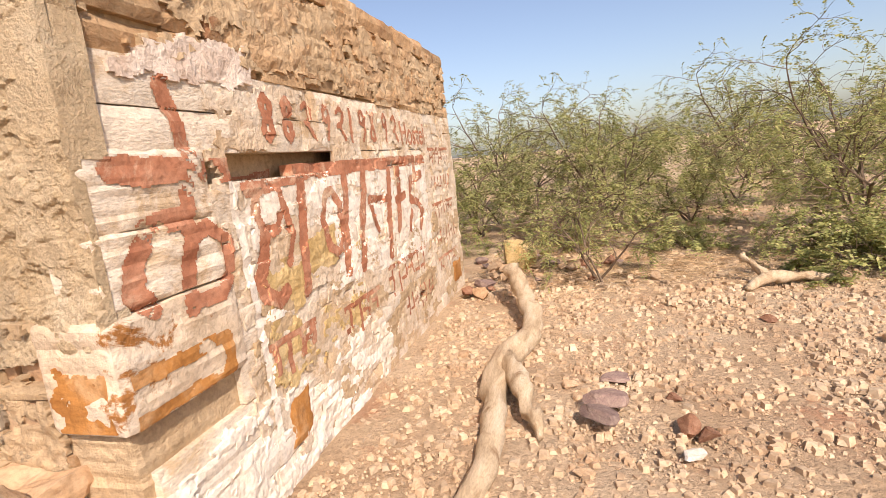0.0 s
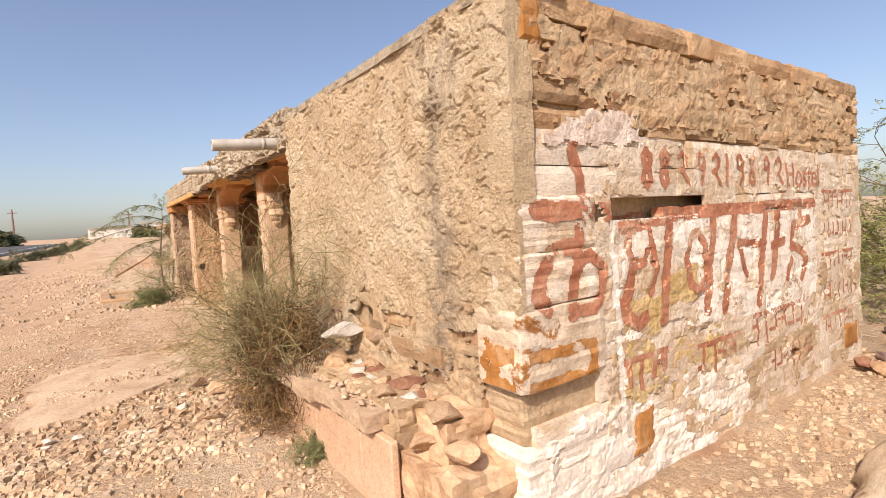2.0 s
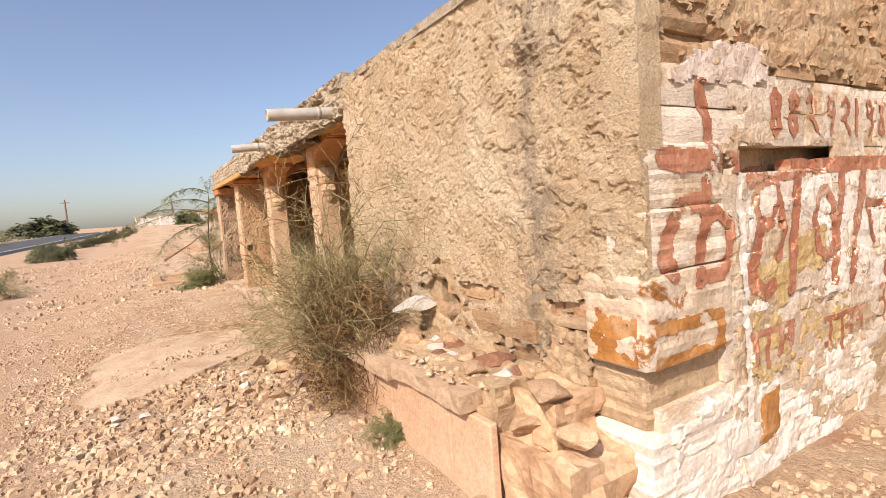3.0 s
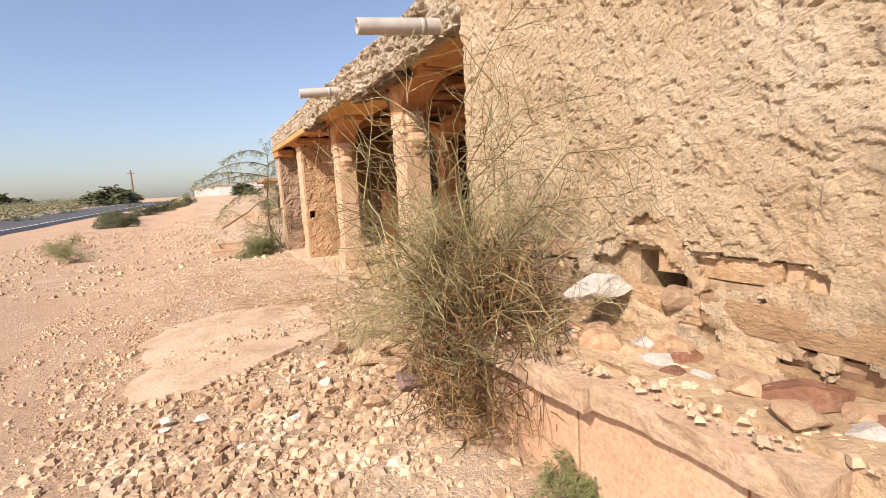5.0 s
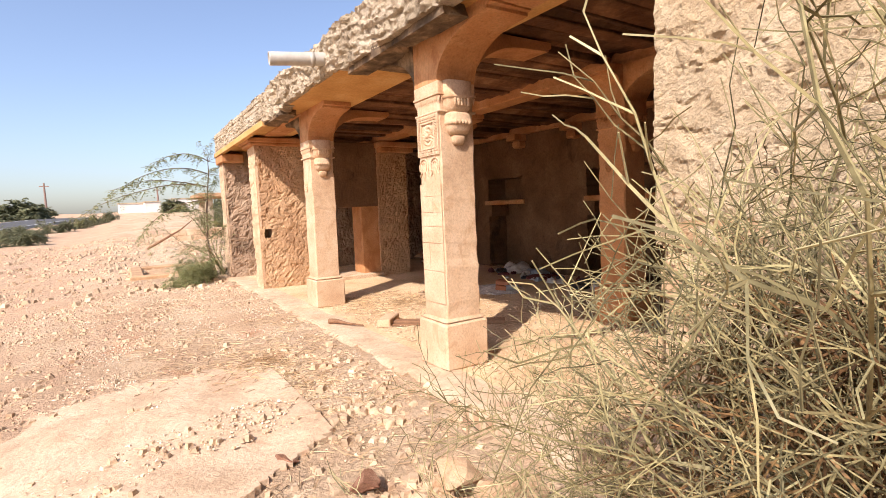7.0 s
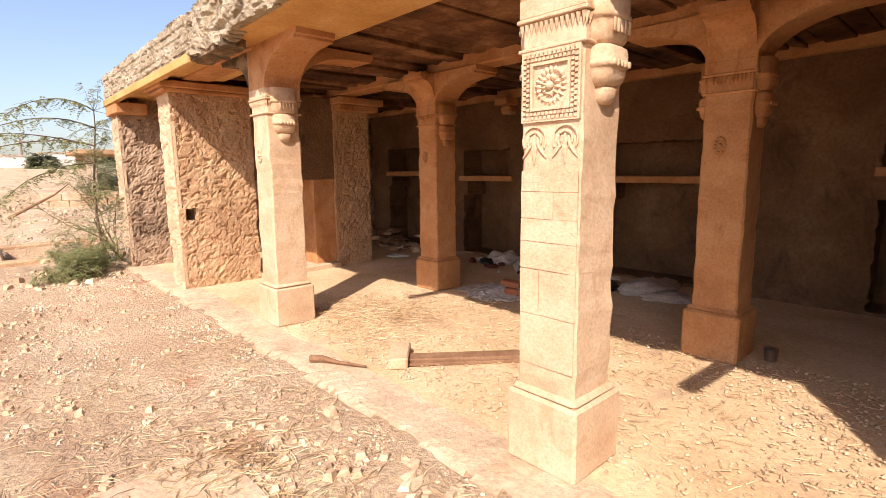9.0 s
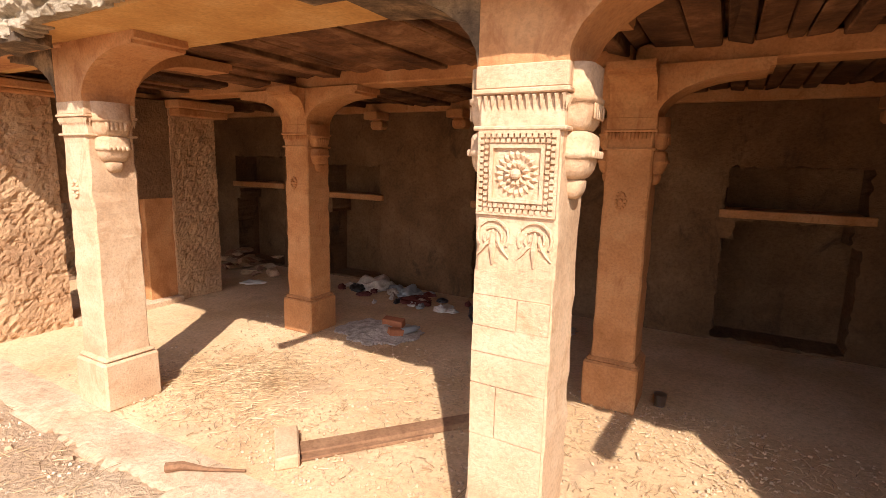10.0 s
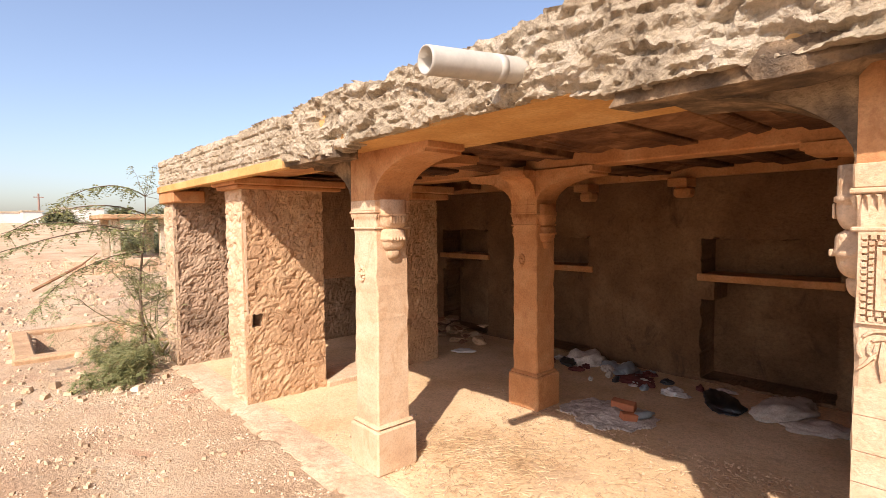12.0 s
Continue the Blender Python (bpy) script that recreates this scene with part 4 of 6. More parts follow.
part("threshold", bm, M_CEMENT, cross, "low worn doorstep")

west = wall_block("wall_west", -14.08, -13.62, 1.27, 5.9, -0.1, 2.62, M_DARKRUB, "west wall of grey weathered rubble", amp=0.032, step=0.024, front=M_CEMENT)
bm = bmesh.new()
add_box(bm, -14.1, -13.40, 1.22, 1.60, 2.19, 2.34, 0.012)
part("lintel", bm, M_REDSTONE, west, "moulded sandstone lintel")
bm = bmesh.new()
add_box(bm, -13.63, -13.50, 2.60, 3.35, 1.28, 1.38, 0.006)
part("shelf", bm, M_REDSTONE, west, "stone shelf under the wall niche")
# no recess is cut: a flat dark panel paints the niche's shade
bm = bmesh.new()
add_box(bm, -13.60, -13.57, 2.72, 3.25, 1.38, 1.78)
part("niche", bm, M_SHADEPANEL, west)

# back wall with tall niches, each crossed by a stone shelf
# the wall's colour is lowered to deepen the shade inside the porch
back_wall = tagged(new("wall_back", mesh_of("wall_back", [], [], M_INNERSHADE)), "mud-washed back wall with tall shelved niches, darkened for porch shade", "wall", kind="structure")
NICHES = ((-13.1, -12.05, 1.30), (-11.15, -10.18, 1.22), (-8.72, -7.50, 1.22), (-6.03, -4.95, 1.30))
YB = 5.48


def in_niche(x, z):
    for a, b, s in NICHES:
        if a < x < b and s + 0.07 < z < s + 0.48:
            return True
        cut = 0.10 if z > s - 0.20 else 0.0
        if a + cut < x < b - cut and 0.10 < z < s - 0.01:
            return True
    return False


wb = slab_mesh("wall_face", M_INNERSHADE, (-13.65, YB, 0.0), (1, 0, 0), (0, 0, 1), 9.05, 2.60, 0.44, 0.045, lambda p, u, v: 0.012 * fbm(p * 2.2, 3) + 0.004 * fbm(p * 12, 2),
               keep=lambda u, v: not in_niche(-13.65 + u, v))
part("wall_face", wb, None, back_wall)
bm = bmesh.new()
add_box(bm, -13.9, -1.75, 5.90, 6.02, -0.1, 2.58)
part("niche_back", bm, M_INNERSHADE, back_wall)
for a, b, s in NICHES:
    bm = bmesh.new()
    add_box(bm, a - 0.06, b + 0.06, YB - 0.035, YB + 0.42, s - 0.005, s + 0.075, 0.008)
    part("shelf", bm, M_REDSTONE, back_wall, "stone shelf across the niche")
for x in (-10.15, -8.92, -7.35, -4.9):
    bm = bmesh.new()
    add_box(bm, x - 0.11, x + 0.11, YB - 0.26, YB + 0.05, 2.28, 2.38, 0.01)
    add_box(bm, x - 0.09, x + 0.09, YB - 0.16, YB + 0.05, 2.16, 2.28, 0.03)
    part("corbel", bm, M_REDSTONE, back_wall, "stone corbel under the roof")
bm = bmesh.new()
add_box(bm, -13.6, -4.66, YB - 0.10, YB + 0.05, 2.38, 2.50, 0.01)
part("wall_plate", bm, M_REDSTONE, back_wall)

inner_east = wall_block("wall_porch_east", -4.66, -4.25, 1.62, 5.6, -0.1, 2.62, M_INNERSHADE, "inner end wall of the porch", faces="")

# stone beams
beam = tagged(new("beam", mesh_of("beam", [], [], M_REDSTONE)), "long sandstone beam carried by the columns", "beam", kind="structure")
for x0, x1, y0, y1 in ((-13.9, -9.62, 3.42, 3.68), (-9.60, -6.65, 3.40, 3.66), (-6.63, -4.6, 3.42, 3.67), (-11.5, -9.62, 1.52, 1.80), (-4.62, -6.63, 1.50, 1.80)):
    bm = bmesh.new()
    add_box(bm, min(x0, x1), max(x0, x1), y0, y1, 2.385, 2.52, 0.012, 0.006)
    part("beam_stone", bm, M_REDSTONE, beam)

# ---- carved columns ----


def arm_bm(length, width, z0, z1, reach):
    """A bracket arm along +x from the shaft's face: a cove below, a fillet on top."""
    prof = [(0.0, z0)]
    for k in range(1, 9):
        a = math.pi / 2 * k / 8
        prof.append((reach * (1 - math.cos(a)), z0 + (z1 - 0.075 - z0) * math.sin(a)))
    prof += [(length - 0.03, z1 - 0.07), (length - 0.03, z1 - 0.05), (length, z1 - 0.045), (length, z1), (0.0, z1)]
    bm = bmesh.new()
    lo = [bm.verts.new((x, -width / 2, z)) for x, z in prof]
    hi = [bm.verts.new((x, width / 2, z)) for x, z in prof]
    bm.faces.new(lo)
    bm.faces.new(hi[::-1])
    for k in range(len(prof)):
        j = (k + 1) % len(prof)
        bm.faces.new((lo[k], hi[k], hi[j], lo[j]))
    bmesh.ops.recalc_face_normals(bm, faces=bm.faces[:])
    return bm


def pendant_bm(carved):
    """The hanging half-capital on a shaft's side, along +x from the face."""
    bm = bmesh.new()

    def bell(prof):
        rings = []
        for z, d, w in prof:
            ring = [bm.verts.new((-0.01, -w / 2, z))]
            for k in range(9):
                a = math.pi * k / 8
                ex = lambda c: math.copysign(abs(c) ** 0.62, c)
                ring.append(bm.verts.new((d * ex(math.sin(a)) if 0 < k < 8 else 0.0, -w / 2 * ex(math.cos(a)), z)))
            ring.append(bm.verts.new((-0.01, w / 2, z)))
            rings.append(ring)
        for a, b in zip(rings, rings[1:]):
            for i in range(10):
                bm.faces.new((a[i], a[i + 1], b[i + 1], b[i]))
        bm.faces.new(rings[0])
        bm.faces.new(rings[-1][::-1])

    def bulb(z, h, d0, d1, w0, w1):
        return [(z - h * math.sin(math.pi / 2 * k / 6), d0 + (d1 - d0) * (1 - math.cos(math.pi / 2 * k / 6)), w0 + (w1 - w0) * (1 - math.cos(math.pi / 2 * k / 6))) for k in range(7)]
    bell([(2.07, 0.10, 0.25), (1.975, 0.10, 0.25), (1.97, 0.112, 0.26), (1.955, 0.112, 0.26), (1.95, 0.10, 0.24)] + bulb(1.935, 0.075, 0.104, 0.05, 0.24, 0.15))
    bell([(1.862, 0.07, 0.17), (1.85, 0.098, 0.21), (1.835, 0.106, 0.22), (1.80, 0.106, 0.22), (1.795, 0.114, 0.23), (1.78, 0.114, 0.23)] + bulb(1.775, 0.07, 0.10, 0.035, 0.21, 0.11))
    bell([(1.712, 0.045, 0.10), (1.70, 0.06, 0.12)] + bulb(1.69, 0.05, 0.06, 0.015, 0.12, 0.05))
    bmesh.ops.recalc_face_normals(bm, faces=bm.faces[:])
    if carved:
        for k in range(5):
            y = -0.06 + 0.03 * k
            add_box(bm, 0.10, 0.112, y - 0.012, y + 0.012, 1.90, 1.95, 0.004)
            add_box(bm, 0.10, 0.122, y - 0.011, y + 0.011, 1.776, 1.80, 0.004)
    return bm


def shaft_bm(half, z0, z1, seed):
    bm = bmesh.new()
    add_box(bm, -half, half, -half, half, z0, z1)
    bmesh.ops.subdivide_edges(bm, edges=[e for e in bm.edges if abs(e.verts[0].co.z - e.verts[1].co.z) > 0.1], cuts=26)
    bmesh.ops.bevel(bm, geom=[e for e in bm.edges if abs(e.verts[0].co.z - e.verts[1].co.z) > 0.01 and len(e.link_faces) == 2 and e.calc_face_angle(0) > 1], offset=0.012, segments=1, affect='EDGES')
    for v in bm.verts:
        v.co += Vector((1, 1, 0)) * 0.009 * noise.noise(v.co * 11 + Vector((seed, 0, 0))) * (1 if abs(v.co.z - z0) > 0.02 else 0)
    return bm


def column(at, seed, carved, mat, label, lift=0.06):
    col = thing("column", label, "column", at, 0, "porch columns")
    bm = bmesh.new()
    add_box(bm, -0.185, 0.185, -0.185, 0.185, 0.0, 0.335, 0.014, 0.005)
    add_box(bm, -0.172, 0.172, -0.172, 0.172, 0.33, 0.365, 0.02)
    part("pedestal", bm, mat, col)
    part("shaft", shaft_bm(0.146, 0.36, 2.0, seed), mat, col)
    bm = bmesh.new()
    add_box(bm, -0.158, 0.158, -0.158, 0.158, 1.93, 2.01, 0.006)
    add_box(bm, -0.165, 0.165, -0.165, 0.165, 1.915, 1.932, 0.004)
    add_box(bm, -0.160, 0.160, -0.160, 0.160, 1.80, 1.815, 0.004)
    part("necking", bm, mat, col)
    bm = bmesh.new()
    for side in range(4):
        turn = pose(0, 0, 0, 0, 0, 90 * side)
        for k in range(13):
            x = -0.144 + 0.024 * k
            vs = [bm.verts.new(turn @ Vector(p)) for p in ((x - 0.010, -0.150, 1.915), (x + 0.010, -0.150, 1.915), (x, -0.150, 1.862), (x, -0.166, 1.905))]
            for f in ((0, 1, 3), (1, 2, 3), (2, 0, 3)):
                bm.faces.new([vs[i] for i in f])
    bmesh.ops.recalc_face_normals(bm, faces=bm.faces[:])
    part("petal_band", bm, mat, col)
    # bracket capital: four arms and the block between them
    bm = bmesh.new()
    add_box(bm, -0.155, 0.155, -0.155, 0.155, 2.0, 2.358 if seed < 3 else 2.326)
    part("capital", bm, M_REDSTONE, col)
    for side, ln, wd, mm in ((0, 0.60, 0.315, M_REDSTONE), (1, 0.78 if seed < 3 else 0.34, 0.285, M_REDSTONE), (2, 0.60, 0.315, M_SOOT if seed in (1, 2) else M_REDSTONE), (3, 0.19, 0.285, M_REDSTONE))[:(4 if seed > 2 else 3)]:
        bm = arm_bm(ln, wd, 2.0, 2.40 if side == 1 and seed < 3 else (2.357 if seed < 3 else 2.325), min(0.50, ln - 0.06))
        for v in bm.verts:
            v.co.x += 0.15
            v.co = pose(0, 0, 0, 0, 0, 90 * side) @ v.co
        part("bracket", bm, mm, col, "soot-blackened bracket arm" if mm is M_SOOT else "")
    for side in (0, 2):
        bm = pendant_bm(True)
        for v in bm.verts:
            v.co.x = v.co.x * 0.66 + 0.149
            v.co.y *= 0.9
            v.co.z -= 0.06
            v.co = pose(0, 0, 0, 0, 0, 90 * side) @ v.co
        for f in bm.faces:
            f.smooth = len(f.verts) == 4
        part("pendant", bm, mat, col, "carved hanging half-capital")
    if carved:
        f = -0.1485
        bm = bmesh.new()
        # square frame of two rows of beads
        for row, (hw, s) in enumerate(((0.124, 0.0095), (0.107, 0.0085))):
            k = int(2 * hw / (s * 2.1))
            for i in range(k + 1):
                t = -hw + 2 * hw * i / k
                for x, z in ((t, hw), (t, -hw), (hw, t), (-hw, t))[:(4 if 0 < i < k else 2)]:
                    add_box(bm, x - s * 0.72, x + s * 0.72, f - 0.011, f + 0.008, 1.66 + z - s * 0.72, 1.66 + z + s * 0.72)
        part("bead_frame", bm, mat, col)
        bm = bmesh.new()
        for hw, t, d in ((0.140, 0.010, 0.008), (0.095, 0.012, 0.010)):
            for x0, x1, z0, z1 in ((-hw, hw, hw - t, hw), (-hw, hw, -hw, t - hw), (-hw, t - hw, t - hw, hw - t), (hw - t, hw, t - hw, hw - t)):
                add_box(bm, x0, x1, f - d, f + 0.006, 1.66 + z0, 1.66 + z1)
        part("frame", bm, mat, col)
        # rosette: two rings of petals round a boss
        bm = bmesh.new()
        for ring, cnt, r0, r1, wd, y in ((0, 20, 0.048, 0.080, 0.011, -0.014), (1, 12, 0.018, 0.050, 0.010, -0.022)):
            for k in range(cnt):
                a = 2 * math.pi * (k + 0.5 * ring) / cnt
                d, s = Vector((math.cos(a), 0, math.sin(a))), Vector((-math.sin(a), 0, math.cos(a)))
                c = Vector((0, f, 1.66))
                vs = [bm.verts.new(q) for q in (c + d * r0 - s * wd * 0.5, c + d * (r0 + r1) / 2 - s * wd, c + d * r1, c + d * (r0 + r1) / 2 + s * wd, c + d * r0 + s * wd * 0.5, c + d * (r0 + r1) / 2 + Vector((0, y, 0)))]
                for i in range(5):
                    bm.faces.new((vs[i], vs[(i + 1) % 5], vs[5]))
        bmesh.ops.create_uvsphere(bm, u_segments=10, v_segments=6, radius=0.018, matrix=Matrix.Translation((0, f - 0.010, 1.66)))
        bmesh.ops.recalc_face_normals(bm, faces=bm.faces[:])
        part("rosette", bm, mat, col, "carved double-petalled rosette")
        # scrollwork under the panel
        vv, ff = [], []
        for cx in (-0.075, 0.075):
            for r, a0, a1 in ((0.058, -30, 210), (0.034, -60, 240)):
                pts = [Vector((cx + r * math.cos(radians(a0 + (a1 - a0) * k / 14)), f - 0.001, 1.445 + r * math.sin(radians(a0 + (a1 - a0) * k / 14)))) for k in range(15)]
                tube(vv, ff, pts, [0.0055] * 15, 5)
            for sgn in (-1, 1):
                pts = [Vector((cx + sgn * (0.014 + 0.046 * t * t), f - 0.001, 1.46 - 0.085 * t)) for t in (0, 0.25, 0.5, 0.75, 1.0)]
                tube(vv, ff, pts, [0.005, 0.007, 0.008, 0.006, 0.003], 5)
            tube(vv, ff, [Vector((cx, f - 0.001, 1.47)), Vector((cx, f - 0.002, 1.41)), Vector((cx, f - 0.001, 1.35))], [0.004, 0.012, 0.003], 5)
        part("scrollwork", mesh_of("scrollwork", vv, ff, mat), None, col, "carved scrolls and lotus buds")
        # dressed faces below, parted by cut lines
        bm = bmesh.new()
        rg = random.Random(seed)
        zs = [1.325, 1.235, 1.12, 1.02, 0.90, 0.70, 0.47]
        for a, b in zip(zs, zs[1:]):
            mid = rg.uniform(-0.05, 0.05)
            for x0, x1 in ((-0.140, mid - 0.0015), (mid + 0.0015, 0.140)) if rg.random() < 0.4 else ((-0.140, 0.140),):
                add_box(bm, x0, x1, f - 0.0025, f + 0.004, b + 0.002, a - 0.0015, 0.0, 0.002)
        part("incised_face", bm, mat, col)
        vv, ff = [], []
        for k in range(9):
            x = -0.12 + 0.03 * k
            tube(vv, ff, [Vector((x - 0.012, f - 0.001, 1.775)), Vector((x, f - 0.004, 1.79 - 0.02 * (k % 2))), Vector((x + 0.012, f - 0.001, 1.80))], [0.002, 0.0045, 0.002], 4)
        part("figure_band", mesh_of("figure_band", vv, ff, mat), None, col)
    else:
        bm = bmesh.new()
        for k in range(12):
            a = 2 * math.pi * k / 12
            bmesh.ops.create_icosphere(bm, subdivisions=1, radius=0.014, matrix=Matrix.Translation((0.03 * math.cos(a) - 0.03, -0.152, 1.47 + 0.05 * math.sin(a))))
        bmesh.ops.create_icosphere(bm, subdivisions=1, radius=0.02, matrix=Matrix.Translation((-0.03, -0.152, 1.47)))
        part("boss", bm, mat, col, "small carved flower boss")
    return col


column((-6.635, 1.62, 0.06), 1, True, M_COLUMN, "sunlit sandstone column carved with a rosette panel")
column((-9.615, 1.69, 0.06), 2, False, M_COLUMN, "pale sandstone column with a worn flower boss")
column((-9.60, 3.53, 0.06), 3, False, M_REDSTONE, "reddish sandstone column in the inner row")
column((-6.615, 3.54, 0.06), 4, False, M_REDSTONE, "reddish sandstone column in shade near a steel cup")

# ---- rainwater pipes through the roof edge ----


def pipe(root, end, r, label):
    vv, ff = [], []
    a, b = Vector(root), Vector(end)
    d = (b - a).normalized()
    u = d.cross(Vector((0, 0, 1))).normalized()
    w = u.cross(d)
    S = 28
    for p, rr in ((a, r), (b - d * 0.012, r), (b, r * 0.97), (b, r * 0.86), (b - d * 0.25, r * 0.86)):
        for s in range(S):
            t = 2 * math.pi * s / S
            vv.append(p + (u * math.cos(t) + w * math.sin(t)) * rr)
    for k in range(4):
        for s in range(S):
            q = k * S
            ff.append((q + s, q + (s + 1) % S, q + S + (s + 1) % S, q + S + s))
    ff.append(tuple(4 * S + s for s in range(S)))
    ob = new("drain_pipe", mesh_of("drain_pipe", vv, ff, M_PVC, True))
    tagged(ob, label, "pipe", "roof drain pipes")
    vv, ff = [], []
    tube(vv, ff, [a + d * 0.30, a + d * 0.34], [r * 1.03, r * 1.03], 28)
    part("joint_ring", mesh_of("joint_ring", vv, ff, M_PVC, True), None, ob)


pipe((-7.87, 1.42, 2.565), (-7.96, 0.75, 2.515), 0.056, "grey plastic drain pipe jutting from the roof edge")
pipe((-5.03, 1.42, 2.47), (-5.10, 0.62, 2.43), 0.058, "grey plastic drain pipe near the plastered wall")

# ---- broken plinth against the front wall ----
plinth = thing("stone_plinth", "broken sandstone plinth with overhanging capping slabs", "plinth", (-2.8, 0.95, 0.0))
bm = box_bm(-1.75, 0.74, -0.16, 0.30, -0.3, 0.47)
part("plinth_core", bm, M_MORTAR, plinth)
for x0, x1 in ((-0.98, -0.27), (-0.255, 0.42), (0.43, 0.78)):
    part("face_slab", box_bm(x0, x1, -0.205, -0.16, -0.3, 0.44, bevel=0.008, jitter=0.004), M_PANEL, plinth)
for k, (x0, x1, y0, z0) in enumerate(((-1.75, -0.74, -0.29, 0.44), (-0.73, -0.12, -0.30, 0.43), (-0.11, 0.62, -0.26, 0.45))):
    part("capping_slab", lump_bm(x0, x1, y0, 0.27, z0, z0 + 0.095, 46, 0.016, k * 3 + 1), M_CEMENT, plinth)

ROCKS = [rock_mesh("rock", M_ROCK, s, f) for s, f in ((1, 0.7), (2, 0.55), (3, 0.8), (4, 0.65), (5, 0.5))]
RED = [rock_mesh("rock", M_REDROCK, s, f) for s, f in ((11, 0.7), (12, 0.6))]
PUR = [rock_mesh("rock", M_PURPLE, s, f) for s, f in ((21, 0.7), (22, 0.45))]
GREY = [rock_mesh("rock", M_GREYSTONE, 41, 0.7), rock_mesh("rock", M_GREYSTONE, 42, 0.6)]
WHT = [rock_mesh("rock", M_LIME, s, f) for s, f in ((31, 0.7), (32, 0.6))]


def rock(pool, at, size, turn=0.0, label="broken tan sandstone rock", group="", squash=(1, 1, 1), tilt=0.0, rest=0.27):
    me = pool[int(abs(at[0] * 31 + at[1] * 17)) % len(pool)]
    ob = new("rock", me)
    ob.matrix_basis = pose(at[0], at[1], at[2] + size * rest * squash[2], tilt, 0, turn) @ Matrix.Diagonal((size * squash[0], size * squash[1], size * squash[2], 1))
    return tagged(ob, label, "rock", group)


G = "rocks on the plinth"
SLABS = [rock_mesh("rock", M_REDROCK, 51, 0.7, 7), rock_mesh("rock", M_REDROCK, 54, 0.6, 6)]
for x, y, size, turn, tilt in ((-2.40, 1.06, 0.29, 20, 24), (-2.66, 1.08, 0.16, 70, 20), (-2.84, 1.07, 0.20, 110, 22), (-2.80, 0.92, 0.15, 30, 6), (-2.20, 1.06, 0.18, 150, 18), (-2.58, 1.0, 0.12, 10, 14)):
    rock(SLABS, (x, y, 0.545), size, turn, "flat dark red-brown stone bedded on the plinth", G, (1.1, 0.9, 0.8), tilt, 0.16)
rock(ROCKS, (-2.33, 0.90, 0.54), 0.20, 10, "tan rock resting on the broken plinth", G, (1.1, 0.8, 0.9))
rock(ROCKS, (-3.12, 0.95, 0.53), 0.22, 40, "tan rock resting on the broken plinth", G)
for k in range(26):
    x = -3.62 + 0.06 * k + 0.03 * math.sin(k * 7.0)
    rock(ROCKS if k % 4 else GREY, (x, 1.03 + 0.05 * math.sin(k * 3.1), 0.53), 0.13 + 0.05 * math.sin(k * 5.3), k * 77, "pale rubble stone heaped below the hole in the wall", "rubble below the hole", (1.1, 0.9, 0.9))
rock(GREY[1:], (-3.26, 1.08, 0.70), 0.40, 100, "white limewashed stone beside the hole in the wall", "", (1.2, 0.8, 0.8), 10)
rock(GREY, (-3.02, 1.06, 0.55), 0.16, 60, "grey limewashed stone below the hole in the wall")
rock(ROCKS, (-2.88, 1.10, 0.55), 0.18, 10, "tan stone below the hole in the wall")
rock(ROCKS, (-3.18, 1.00, 0.55), 0.2, 10, "tan stone below the hole in the wall")
part("broken_end", lump_bm(-2.08 + 2.8, -1.60 + 2.8, -0.13, 0.27, -0.3, 0.36, 11, 0.05, 3), M_ROCK, plinth, "rough broken masonry at the plinth's end")
part("broken_end", lump_bm(-2.12 + 2.8, -1.78 + 2.8, -0.02, 0.27, 0.30, 0.56, 9, 0.045, 8), M_ROCK, plinth)
part("rubble_fill", lump_bm(-1.1, 0.72, -0.12, 0.26, 0.44, 0.575, 60, 0.035, 5), M_MORTAR, plinth, "earth and rubble on the capping")
G = "fallen stones at the wall corner"
for x, y, z, s, t, pool in ((-1.95, 0.94, 0.36, 0.26, 20, ROCKS), (-1.70, 0.98, 0.36, 0.24, 60, ROCKS), (-2.0, 0.76, -0.05, 0.34, 80, ROCKS), (-1.86, 0.98, 0.50, 0.26, 15, ROCKS), (-1.62, 0.9, -0.06, 0.30, 120, ROCKS), (-1.50, 1.10, -0.05, 0.26, 70, WHT), (-1.78, 0.74, -0.05, 0.26, 5, ROCKS)):
    rock(pool, (x, y, z), s, t, "whitewashed stone fallen at the wall corner" if pool is WHT else "tan sandstone fallen at the wall corner", G, (1.2, 0.9, 0.95))

# ---- cement slab and rubble in front of the porch ----
sl = slab_mesh("concrete_slab", M_CEMENT, (-8.4, -1.25, 0.0), (1, 0, 0), (0, 1, 0), 2.95, 1.75, 0.16, 0.035,
               lambda p, u, v: gz(p.x, p.y) + 0.034 + 0.012 * fbm(p * 2, 3) + 0.004 * noise.noise(p * 14) - 0.05 * max(0.0, 1 - u / 1.2),
               keep=lambda u, v: u < 2.62 + 0.28 * math.sin(v * 2.1 + 0.6) + 0.08 * noise.noise(Vector((v * 6, 0, 0))) - 0.22 * max(0, v - 1.1) and v > 0.16 + 0.22 * noise.noise(Vector((u * 2.2, 2, 0))) + 0.06 * noise.noise(Vector((u * 9, 2, 0))))
solo("concrete_slab", sl, None, "broken worn cement slab sunk in the soil", "slab")
rng = random.Random(8)
G = "rubble by the cement slab"
for k in range(60):
    x, y = rng.uniform(-5.5, -4.3), rng.uniform(-0.9, 0.75)
    s = rng.uniform(0.05, 0.15)
    rock(ROCKS if rng.random() < 0.8 else WHT, (x, y, gz(x, y) - 0.01), s, rng.uniform(0, 360), "pale rubble stone on dry soil", G, (1, rng.uniform(0.7, 1.2), 1))
